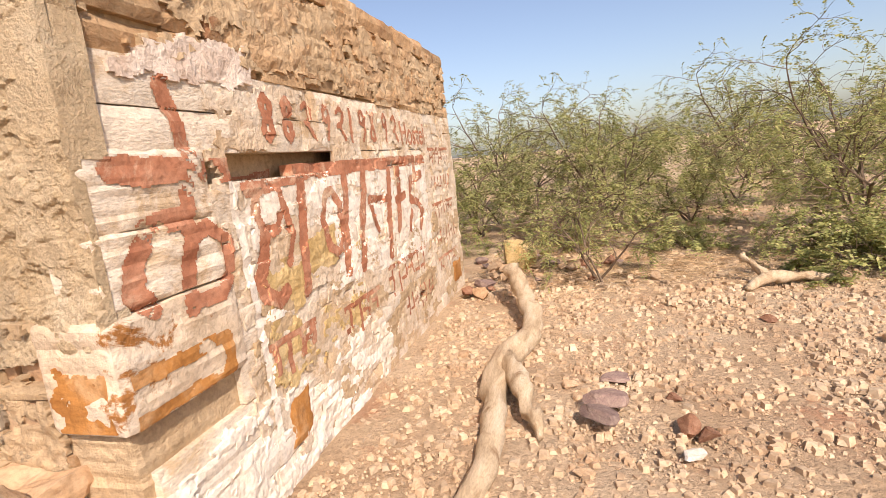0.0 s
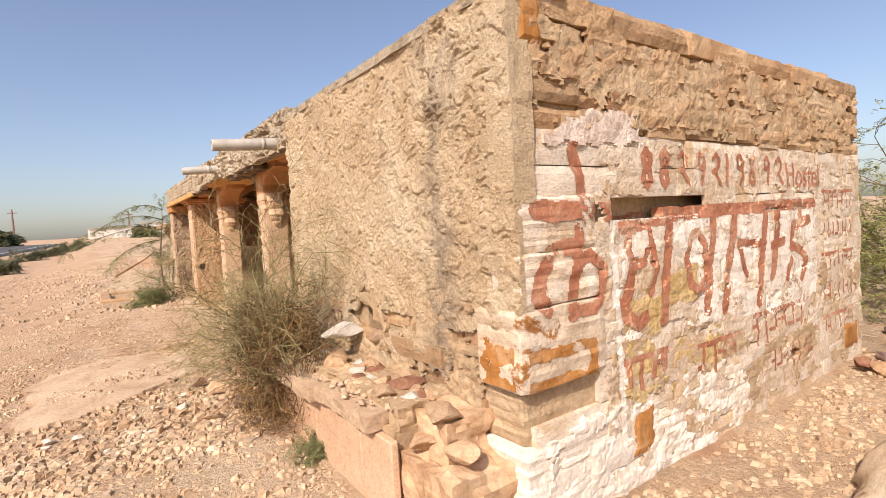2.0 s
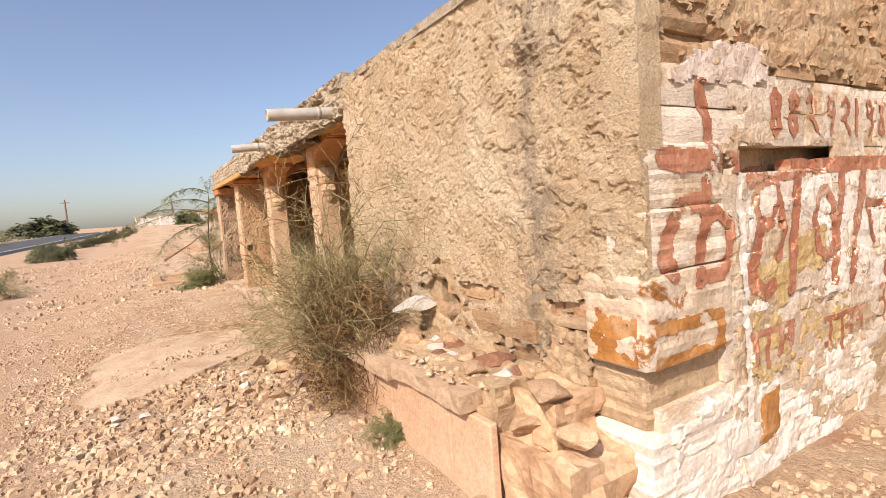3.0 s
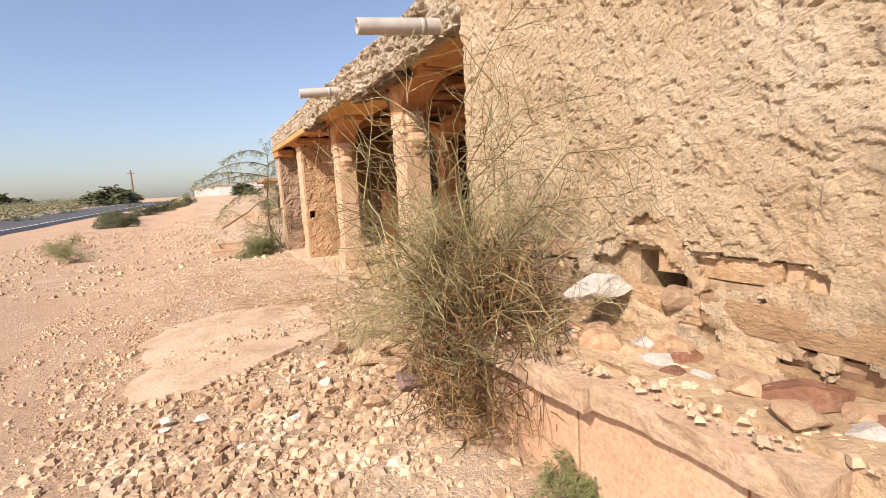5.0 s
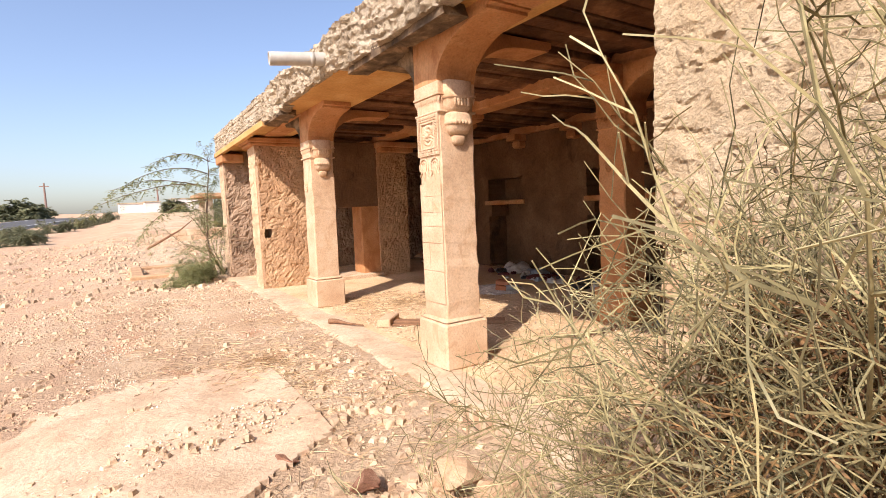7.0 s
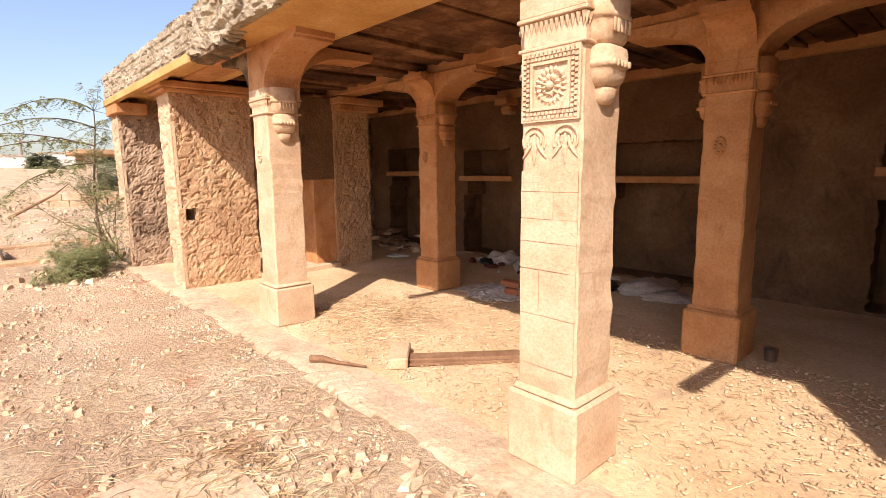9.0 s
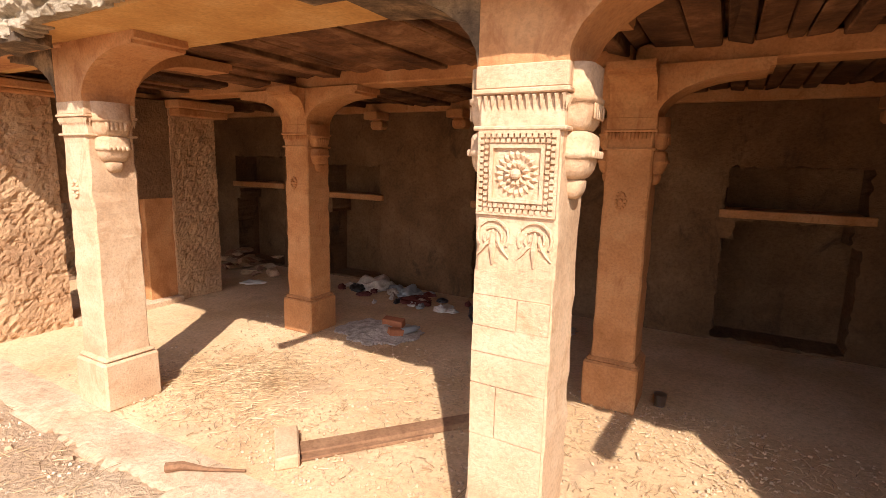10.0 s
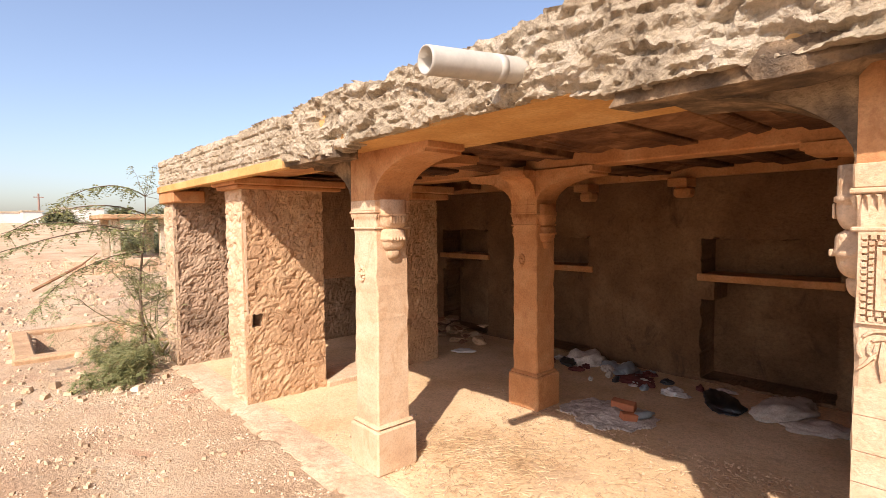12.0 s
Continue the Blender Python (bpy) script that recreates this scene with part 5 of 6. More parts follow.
for x, y, s, pool in ((-4.85, 0.62, 0.30, ROCKS), (-4.65, 0.80, 0.34, ROCKS), (-5.15, 0.55, 0.26, ROCKS), (-4.45, 0.55, 0.24, PUR), (-5.05, 0.85, 0.3, ROCKS), (-5.55, 0.42, 0.22, RED), (-4.35, 0.3, 0.2, ROCKS), (-5.3, 0.75, 0.28, ROCKS), (-4.2, 0.72, 0.26, ROCKS)):
    rock(pool, (x, y, gz(x, y)), s, x * 200, "large tan rubble stone beside the plinth", G, (1.2, 0.9, 1.0))
rock(RED, (-6.05, 0.18, -0.05), 0.26, 20, "flat reddish stone lying on the cement slab", "", (1.2, 0.6, 0.5))

# ---- fallen tree limb and rocks by the painted wall ----
log = thing("fallen_log", "weathered forked grey-tan log lying on gravel", "log", (0, 0, 0))
P = [(-0.62, 1.75, -0.01), (-0.55, 2.2, 0.02), (-0.60, 2.7, 0.03), (-0.66, 3.1, 0.05), (-0.60, 3.45, 0.07), (-0.50, 3.8, 0.06), (-0.50, 4.15, 0.10), (-0.62, 4.55, 0.16), (-0.74, 4.95, 0.25), (-0.82, 5.15, 0.30)]
R = [0.055, 0.065, 0.07, 0.085, 0.10, 0.085, 0.085, 0.08, 0.085, 0.075]


def limb(name, pts, radii, seed):
    fine, fr = [], []
    for k in range(len(pts) - 1):
        for s in range(5):
            t = s / 5
            a, b = Vector(pts[k]), Vector(pts[k + 1])
            fine.append(a.lerp(b, t))
            fr.append(radii[k] * (1 - t) + radii[k + 1] * t)
    fine.append(Vector(pts[-1]))
    fr.append(radii[-1])
    vv, ff = [], []
    tube(vv, ff, fine, fr, 12)
    for v in vv:
        v += Vector((1, 0.3, 1)) * (0.03 * fbm(v * 6 + Vector((seed, 0, 0)), 3) + 0.010 * noise.noise(Vector((v.x * 60, v.y * 4, v.z * 60))))
    return mesh_of(name, vv, ff, M_WOOD, True)


part("trunk", limb("trunk", P, R, 1), None, log)
part("branch", limb("branch", [(-0.62, 3.30, 0.07), (-0.52, 3.05, 0.09), (-0.44, 2.8, 0.09), (-0.34, 2.5, 0.05), (-0.31, 2.42, 0.02)], [0.08, 0.07, 0.055, 0.035, 0.015], 4), None, log)
for x, y, s, pool, lab, sq in ((0.02, 2.78, 0.26, PUR, "purple-grey rock on tan gravel", (1, 1, 1.5)), (-0.02, 2.62, 0.24, PUR, "purple-grey rock on tan gravel", (1.1, 0.8, 1.5)), (0.12, 3.2, 0.24, PUR, "flat purple-grey rock on tan gravel", (1, 0.9, 0.4)),
                               (0.42, 2.60, 0.22, RED, "rough red-brown rock on tan gravel", (1, 0.8, 0.9)), (0.50, 2.55, 0.16, RED, "rough red-brown rock on tan gravel", (1, 1, 1)), (0.40, 2.38, 0.13, WHT, "small pale stone on tan gravel", (1, 1, 0.9)),
                               (0.28, 2.40, 0.09, ROCKS, "small pale stone on tan gravel", (1, 1, 1)), (0.40, 2.95, 0.17, RED, "rough red-brown rock on tan gravel", (1.2, 0.8, 0.7)), (-0.20, 3.1, 0.16, ROCKS, "tan stone on gravel", (1, 1, 0.6)),
                               (-0.10, 2.20, 0.13, ROCKS, "tan stone on gravel", (1, 1, 0.8)), (-0.14, 2.95, 0.14, ROCKS, "tan stone on gravel", (1, 1, 0.6)), (-1.0, 3.6, 0.13, ROCKS, "tan stone on gravel", (1, 1, 0.7)), (-0.9, 4.2, 0.12, ROCKS, "tan stone on gravel", (1, 1, 0.7)),
                               (1.3, 4.3, 0.18, RED, "rough red-brown rock on tan gravel", (1.2, 0.9, 0.6)), (1.9, 3.9, 0.16, ROCKS, "tan stone on gravel", (1, 1, 0.6)), (0.9, 5.4, 0.16, ROCKS, "tan stone on gravel", (1, 1, 0.6))):
    rock(pool, (x, y, gz(x, y) - 0.005), s, x * 333 + y * 50, lab, "rocks on the gravel", sq)
rng = random.Random(21)
for k in range(46):
    x, y = rng.uniform(-1.55, -0.55), rng.uniform(5.15, 7.4)
    if k > 30:
        x, y = rng.uniform(-0.6, 0.7), rng.uniform(5.6, 6.8)
    rock(ROCKS if rng.random() < 0.6 else (PUR if rng.random() < 0.6 else RED), (x, y, gz(x, y)), rng.uniform(0.12, 0.32), rng.uniform(0, 360), "rubble stone heaped by the end wall", "rubble by the end wall", (1, 0.9, 0.9))
rock([rock_mesh("rock", M_YELLOW, 36, 0.8)], (-0.90, 6.55, 0.0), 0.80, 20, "large pale yellow boulder among rubble", "", (0.9, 0.7, 0.95))

# a bleached log and its shade further off
log2 = thing("fallen_log", "bleached log lying under a low thorn bush", "log", (0, 0, 0))
part("trunk", limb("trunk", [(1.38, 5.12, 0.0), (1.5, 5.24, 0.05), (1.66, 5.32, 0.07), (1.9, 5.36, 0.05), (2.3, 5.4, 0.02)], [0.03, 0.05, 0.06, 0.045, 0.03], 9), None, log2)
part("branch", limb("branch", [(1.6, 5.33, 0.08), (1.5, 5.5, 0.2), (1.45, 5.55, 0.26)], [0.05, 0.04, 0.03], 12), None, log2)

# ---- porch clutter ----
FZ = 0.066
plank = thing("plank", "dark weathered wooden plank on the porch floor", "plank", (-7.72, 2.22, FZ), 51)
bm = bmesh.new()
add_box(bm, -0.52, 0.60, -0.055, 0.055, 0.0, 0.035, 0.004, 0.006)
part("board", bm, M_PLANK, plank)
bm = bmesh.new()
add_box(bm, -0.50, 0.30, -0.095, -0.062, 0.0, 0.022, 0.003, 0.006)
part("splinter", bm, M_PLANK, plank)
solo("stone_block", box_bm(-0.17, 0.17, -0.07, 0.07, 0.0, 0.075, bevel=0.01, jitter=0.006), M_COLUMN, "small dressed sandstone block beside the plank", "stone", m=pose(-8.10, 1.80, FZ, 0, 0, -42))
vv, ff = [], []
tube(vv, ff, [Vector(p) for p in ((-0.20, -0.03, 0.025), (-0.12, 0.0, 0.03), (0.02, 0.01, 0.02), (0.22, 0.05, 0.012))], [0.028, 0.024, 0.012, 0.007], 7)
solo("stick", mesh_of("stick", vv, ff, M_PLANK), None, "short dark stick on the porch edge", "stick", m=pose(-8.33, 1.42, FZ + 0.002, 0, 0, 20))
ash = slab_mesh("ash", M_ASH, (-0.45, -0.38, 0.0), (1, 0, 0), (0, 1, 0), 0.9, 0.76, 0.004, 0.02,
                lambda p, u, v: max(0, 0.06 * math.exp(-((u - 0.45) ** 2 + (v - 0.38) ** 2) / 0.06) + 0.02 * fbm(p * 9, 3)) + 0.004,
                keep=lambda u, v: (u - 0.45) ** 2 / 0.19 + (v - 0.38) ** 2 / 0.13 < 1 + 0.5 * noise.noise(Vector((u * 6, v * 6, 0))))
solo("ash", ash, None, "grey wood ash of a burnt-out fire", "ash", m=pose(-8.92, 3.80, FZ))
solo("brick", box_bm(-0.11, 0.11, -0.05, 0.05, 0.0, 0.07, bevel=0.006, jitter=0.004), M_BRICK, "single red brick in the ash", "brick", m=pose(-8.84, 3.92, FZ + 0.05, 8, 4, 12))
solo("brick", box_bm(-0.07, 0.07, -0.045, 0.045, 0.0, 0.06, bevel=0.006, jitter=0.006), M_BRICK, "broken red brick piece in the ash", "brick", m=pose(-8.70, 3.74, FZ + 0.03, 0, 10, 50))
vv, ff = [], []
tube(vv, ff, [Vector((x, 0, 0.035)) for x in (-0.10, 0.05, 0.08, 0.10, 0.125)], [0.033, 0.033, 0.026, 0.012, 0.012], 12)
solo("plastic_bottle", mesh_of("plastic_bottle", vv, ff, M_BLUEWASTE, True), None, "crumpled plastic bottle lying on ash", "bottle", m=pose(-8.62, 3.88, FZ + 0.02, 0, 0, 70))
for nm, mt, sd, at, sz, lab in (("cloth", M_CLOTH, 2, (-7.80, 5.02), (0.75, 0.42, 0.24), "crumpled dirty white cloth on the floor"), ("cloth", M_CLOTH, 5, (-7.48, 4.78), (0.5, 0.34, 0.12), "crumpled dirty white cloth on the floor"),
                                ("plastic_sheet", M_BLACK, 3, (-8.28, 4.86), (0.6, 0.3, 0.14), "black plastic sheet in the rubbish"), ("cloth", M_MAROON, 4, (-9.22, 4.92), (0.42, 0.34, 0.1), "maroon rag among the rubbish"),
                                ("rubbish_bag", M_CLOTH, 6, (-10.02, 5.20), (0.46, 0.38, 0.3), "torn white bag leaning by the back wall"), ("wrapping", M_BLUEWASTE, 7, (-9.45, 5.15), (0.36, 0.3, 0.18), "faded wrapping among the rubbish"),
                                ("plastic_sheet", M_BLACK, 8, (-10.18, 5.0), (0.28, 0.2, 0.14), "black plastic scrap in the rubbish"), ("wrapping", M_PAPER, 9, (-8.72, 4.80), (0.26, 0.16, 0.06), "scrap of pale paper on the floor"),
                                ("wrapping", M_PAPER, 10, (-11.55, 4.45), (0.3, 0.16, 0.08), "scrap of pale paper on the floor"), ("wrapping", M_PAPER, 12, (-9.62, 4.62), (0.12, 0.05, 0.05), "scrap of pale paper on the floor"),
                                ("wrapping", M_BLUEWASTE, 13, (-9.72, 5.22), (0.2, 0.2, 0.16), "faded wrapping among the rubbish")):
    solo(nm, crumple(nm, mt, sd, sz), None, lab, "rubbish", "rubbish on the floor", m=pose(at[0], at[1], FZ, 0, 0, sd * 40))
bm = bmesh.new()
bmesh.ops.create_cone(bm, cap_ends=True, segments=16, radius1=0.035, radius2=0.045, depth=0.09, matrix=Matrix.Translation((0, 0, 0.045)))
solo("steel_cup", bm, M_STEEL, "small dull steel cup beside a column", "cup", m=pose(-6.30, 3.62, FZ))
rng = random.Random(14)
for k in range(26):
    x, y = rng.uniform(-12.75, -11.75), rng.uniform(4.75, 5.3)
    lv = 0 if k < 14 else (1 if k < 22 else 2)
    rock(ROCKS if k % 3 else RED, (x, y, FZ + 0.11 * lv - 0.01), rng.uniform(0.2, 0.36), rng.uniform(0, 360), "flat stone stacked in the dark corner", "stones in the corner", (1.2, 0.9, 0.55))


def litter(name, label, n, area, size, mat, seed, ground=False, heap=None):
    """Straw, twigs and chips scattered on a surface."""
    rg = random.Random(seed)
    vv, ff = [], []
    for _ in range(n):
        if heap and rg.random() < 0.5:
            x, y = rg.gauss(heap[0], heap[2]), rg.gauss(heap[1], heap[3])
        else:
            x, y = rg.uniform(area[0], area[1]), rg.uniform(area[2], area[3])
        z = (gz(x, y) + 0.012) if ground else FZ + 0.006 + 0.05 * math.exp(-((x + 9.0) ** 2) / 0.25 - ((y - 2.35) ** 2) / 0.14)
        a, ln = rg.uniform(0, 6.28), rg.uniform(*size)
        d = Vector((math.cos(a), math.sin(a), rg.uniform(-0.05, 0.16)))
        p = Vector((x, y, z))
        m = p + d * ln * 0.5 + Vector((rg.uniform(-0.1, 0.1), rg.uniform(-0.1, 0.1), 0.05)) * ln
        tube(vv, ff, [p, m, p + d * ln], [0.0022, 0.0026, 0.0014], 3)
    tagged(new(name, mesh_of(name, vv, ff, mat)), label, "litter", kind="stuff")


litter("straw", "dry straw and twigs scattered on the porch floor", 3600, (-9.9, -4.9, 1.7, 3.4), (0.02, 0.085), M_STRAW, 1, heap=(-9.0, 2.3, 0.3, 0.28))
litter("straw", "dry twigs and grass lying on the open ground", 2200, (-9.5, -5.4, -0.4, 1.15), (0.03, 0.16), M_STRAW, 2, True, heap=(-7.3, 0.45, 0.45, 0.2))
litter("dry_grass", "matted dry grass and twigs under the thorn bushes", 5200, (-1.4, 6.5, 5.2, 10.5), (0.05, 0.28), M_STRAW, 3, True, heap=(0.4, 6.4, 0.7, 0.5))

# ---- loose stones over the ground ----


def on_slab(x, y):
    e = 0.3 * noise.noise(Vector((x, y, 4.0)) * 1.7) + 0.2 * noise.noise(Vector((x, y, 9.0)) * 5.0)
    return 0.04 if noise.noise(Vector((x, y, 2.0)) * 1.9) > 0.02 and ((x + 6.6) / 0.85) ** 2 + ((y + 0.3) / 0.72) ** 2 < 0.8 + e else 0.0


def gravel(name, label, n, area, lo, hi, seed, mat=M_GRAVEL, skip=None, level=None):
    rg = random.Random(seed)
    vv, ff = [], []
    for _ in range(n):
        x, y = rg.uniform(area[0], area[1]), rg.uniform(area[2], area[3])
        if skip and skip(x, y):
            continue
        if noise.noise(Vector((x * 0.9, y * 0.9, seed))) < rg.uniform(-0.6, 0.25):
            continue
        s = lo + (hi - lo) * rg.random() ** 3.2
        z = (level if level is not None else gz(x, y) + on_slab(x, y) + 0.018 * noise.noise(Vector((x, y, 0)) * 0.9)) + 0.2 * s
        a = rg.uniform(0, 6.28)
        ca, sa = math.cos(a), math.sin(a)
        st = len(vv)
        fl = rg.uniform(0.45, 0.8)
        for dx, dy, dz in ((-1, -1, -1), (1, -1, -1), (1, 1, -1), (-1, 1, -1), (-0.7, -0.6, 1), (0.7, -0.7, 1), (0.6, 0.7, 1), (-0.6, 0.6, 1)):
            px, py, pz = (d * rg.uniform(0.55, 1.1) * s * 0.5 for d in (dx, dy, dz))
            vv.append((x + ca * px - sa * py, y + sa * px + ca * py, z + pz * fl))
        for f in ((0, 3, 2, 1), (4, 5, 6, 7), (0, 1, 5, 4), (1, 2, 6, 5), (2, 3, 7, 6), (3, 0, 4, 7)):
            ff.append(tuple(st + i for i in f))
    tagged(new(name, mesh_of(name, vv, ff, mat)), label, "gravel", kind="stuff")


inside = lambda x, y: (x < -1.45 and y > 1.15 and y < 5.95) or (-3.9 < x < -1.9 and y > 0.7)
gravel("gravel", "small tan stones strewn over dry soil", 42000, (-13.5, 2.6, -2.6, 6.5), 0.012, 0.06, 1, skip=lambda x, y: inside(x, y) or (x < -6.0 and y > 0.1 and (x * 7.3 + y * 3.1) % 1.0 < 0.6))
gravel("gravel", "crumbs of stone and dry clods", 42000, (-8.5, 1.8, -1.8, 4.6), 0.008, 0.024, 2, skip=inside)
gravel("gravel", "scattered stones on the far open ground", 9000, (-34, -13.0, -7, 6), 0.03, 0.14, 3, skip=lambda x, y: x > -14.2 and y > 1.1)
gravel("gravel", "angular stones and clods along the walk", 8000, (-8.0, 1.6, -1.6, 1.1), 0.02, 0.075, 12, skip=lambda x, y: inside(x, y) or (-8.3 < x < -5.8 and -1.2 < y < 0.4))
gravel("gravel", "angular stones beside the painted wall", 9000, (-1.4, 2.4, 1.6, 5.6), 0.016, 0.07, 13)
gravel("gravel", "pale rubble chips by the cement slab", 3600, (-5.6, -3.6, -1.1, 0.75), 0.02, 0.08, 4)
gravel("gravel", "stones scattered beyond the end wall", 3000, (-1.4, 8, 4.5, 11), 0.03, 0.12, 5)
gravel("gravel", "pale fine chippings before the porch", 11000, (-13.5, -6.2, -0.9, 1.18), 0.007, 0.022, 6, M_PALEGRAVEL)
gravel("gravel", "crumbs of stone and earth on the porch floor", 11000, (-10.3, -4.8, 1.6, 3.6), 0.005, 0.022, 7, M_GRAVEL, None, FZ + 0.004)
gravel("gravel", "small rubble on the plinth", 600, (-3.8, -2.1, 0.72, 1.16), 0.010, 0.045, 8, M_GRAVEL, None, 0.565)
rng = random.Random(55)
for k in range(22):
    x, y = rng.gauss(-9.3, 0.45), min(5.38, rng.gauss(5.0, 0.2))
    mt = rng.choice((M_PAPER, M_CLOTH, M_BLUEWASTE, M_MAROON, M_BLACK))
    solo("scrap", crumple("scrap", mt, 20 + k, (rng.uniform(0.07, 0.2), rng.uniform(0.06, 0.14), rng.uniform(0.05, 0.16))), None, "small crumpled scrap among the rubbish", "rubbish", "rubbish on the floor", m=pose(x, y, FZ, 0, 0, k * 50))
rock(ROCKS, (-2.94, 1.22, 0.715), 0.20, 30, "tan stone wedged in the hole in the wall")

# ---- plants ----


def twig_path(rg, p, d, ln, bend, steps, droop=0.0):
    pts = [p.copy()]
    for _ in range(steps):
        d = (d + Vector([rg.gauss(0, bend) for _ in range(3)]) + Vector((0, 0, -droop))).normalized()
        p = p + d * (ln / steps)
        pts.append(p.copy())
    return pts, d


def zigzag(rg, p, d, ln, steps, kink, droop=0.0):
    """A thorn twig: straight between its nodes, bent to and fro at each."""
    pts, side = [p.copy()], d.orthogonal().normalized()
    side = (side + d.cross(side) * rg.uniform(-2, 2)).normalized()
    for i in range(steps):
        d = (d + side * (kink if i % 2 else -kink) * rg.uniform(0.6, 1.3) + Vector([rg.gauss(0, 0.07) for _ in range(3)]) + Vector((0, 0, -droop))).normalized()
        p = p + d * (ln / steps) * rg.uniform(0.8, 1.2)
        pts.append(p.copy())
    return pts, d


def dry_bush(at, seed):
    """A rounded tangle of zig-zag thorn twigs that fork at wide angles, dead at the foot, with sprays that reach out of it."""
    rg = random.Random(seed)
    bush = thing("thorn_bush", "dense leafless green-grey thorn bush growing against the wall", "bush", at)
    A, B, C = ([], []), ([], []), ([], [])
    front, behind = -0.04 - at[1], 1.15 - at[1]

    def clear(p, wide):
        return front < p.y < behind and -wide + 0.60 * max(0.0, p.z - 0.75) < p.x < 0.85 and p.z > -0.05

    def grow(p, d, ln, r, level, wide):
        n = 6 - level
        pts, dd = zigzag(rg, p, d, ln, n, 0.17, 0.03 if level > 1 else 0.0)
        k = 0
        while k < len(pts) and clear(pts[k], wide):
            k += 1
        pts = pts[:k]
        if len(pts) < 2:
            return
        tube(*(A if level == 0 else B), pts, [max(0.0010, r * (1 - 0.6 * i / n)) for i in range(len(pts))], 5 if level == 0 else 3)
        for i in range(1, len(pts)):
            if level == 3:
                break
            for _ in range(2 if level == 1 else 1):
                if rg.random() < 0.85:
                    f = (pts[i] - pts[i - 1]).normalized()
                    side = f.cross(Vector([rg.gauss(0, 1) for _ in range(3)])).normalized()
                    grow(pts[i], (f + side * rg.uniform(0.7, 1.7)).normalized(), ln * rg.uniform(0.42, 0.68), r * 0.66, level + 1, wide)

    for k in range(30):
        a, tilt = rg.uniform(0, 2 * math.pi), rg.uniform(0.05, 1.0)
        d = Vector((math.cos(a) * math.sin(tilt) + 0.06, 0.7 * math.sin(a) * math.sin(tilt), math.cos(tilt))).normalized()
        grow(Vector((rg.uniform(-0.34, 0.30), rg.gauss(-0.05, 0.10), rg.uniform(0.15, 0.65))), d, rg.uniform(0.45, 0.95), 0.0050, 0, 0.66)
    for k in range(11):
        d = Vector((-1.0, rg.uniform(-0.8, 0.3), rg.uniform(-0.30, 0.30))).normalized()
        grow(Vector((rg.uniform(-0.40, -0.1), rg.uniform(-0.35, 0.2), rg.uniform(0.25, 0.85))), d, rg.uniform(0.35, 0.62), 0.0038, 0, 0.95)
    for k in range(3300):
        a, r = rg.uniform(0, 2 * math.pi), rg.random() ** 0.6
        h = rg.uniform(-1, 1)
        p = Vector((0.58 * r * math.cos(a) * math.sqrt(1 - 0.75 * h * h) - 0.01, 0.38 * r * math.sin(a) * math.sqrt(1 - 0.7 * h * h) - 0.04, 0.42 + 0.50 * h))
        pts, dd = zigzag(rg, p, Vector((rg.gauss(0, 1), rg.gauss(0, 1), rg.gauss(-0.2, 0.9))).normalized(), rg.uniform(0.06, 0.26), 4, 0.28, 0.08)
        if all(clear(q, 0.72) for q in pts):
            tube(*C, pts, [0.0030, 0.0028, 0.0025, 0.0020, 0.0012], 3)
    part("stem", mesh_of("stem", *A, M_TWIG), None, bush)
    tagged(part("twig_tangle", mesh_of("twig_tangle", *B, M_TWIG), None, bush, "pale green-brown zig-zag twigs with thorns"), kind="stuff")
    tagged(part("dead_tangle", mesh_of("dead_tangle", *C, M_TWIGDARK), None, bush, "dark tangled dead twigs at the foot"), kind="stuff")
    return bush


dry_bush((-3.78, 0.78, 0.06), 4)


def leaf_spray(V, F, p, d, ln, rg, wide=0.012, pairs=6):
    """A feathery leaf: narrow leaflets in pairs along a drooping stalk."""
    side = d.cross(Vector((0, 0, 1)))
    side = side.normalized() if side.length > 1e-3 else Vector((1, 0, 0))
    for k in range(pairs):
        t = (k + 0.6) / pairs
        q = p + d * ln * t + Vector((0, 0, -0.35 * ln * t * t))
        for s in (-1, 1):
            o = (side * s + d * 0.45 + Vector((0, 0, rg.uniform(-0.5, 0.15)))).normalized()
            w = o.cross(Vector((rg.gauss(0, 0.4), rg.gauss(0, 0.4), 1))).normalized() * wide
            L = ln * 0.42 * (1 - 0.4 * t)
            n = len(V)
            V += [q, q + o * L * 0.5 + w, q + o * L, q + o * L * 0.5 - w]
            F.append((n, n + 1, n + 2, n + 3))


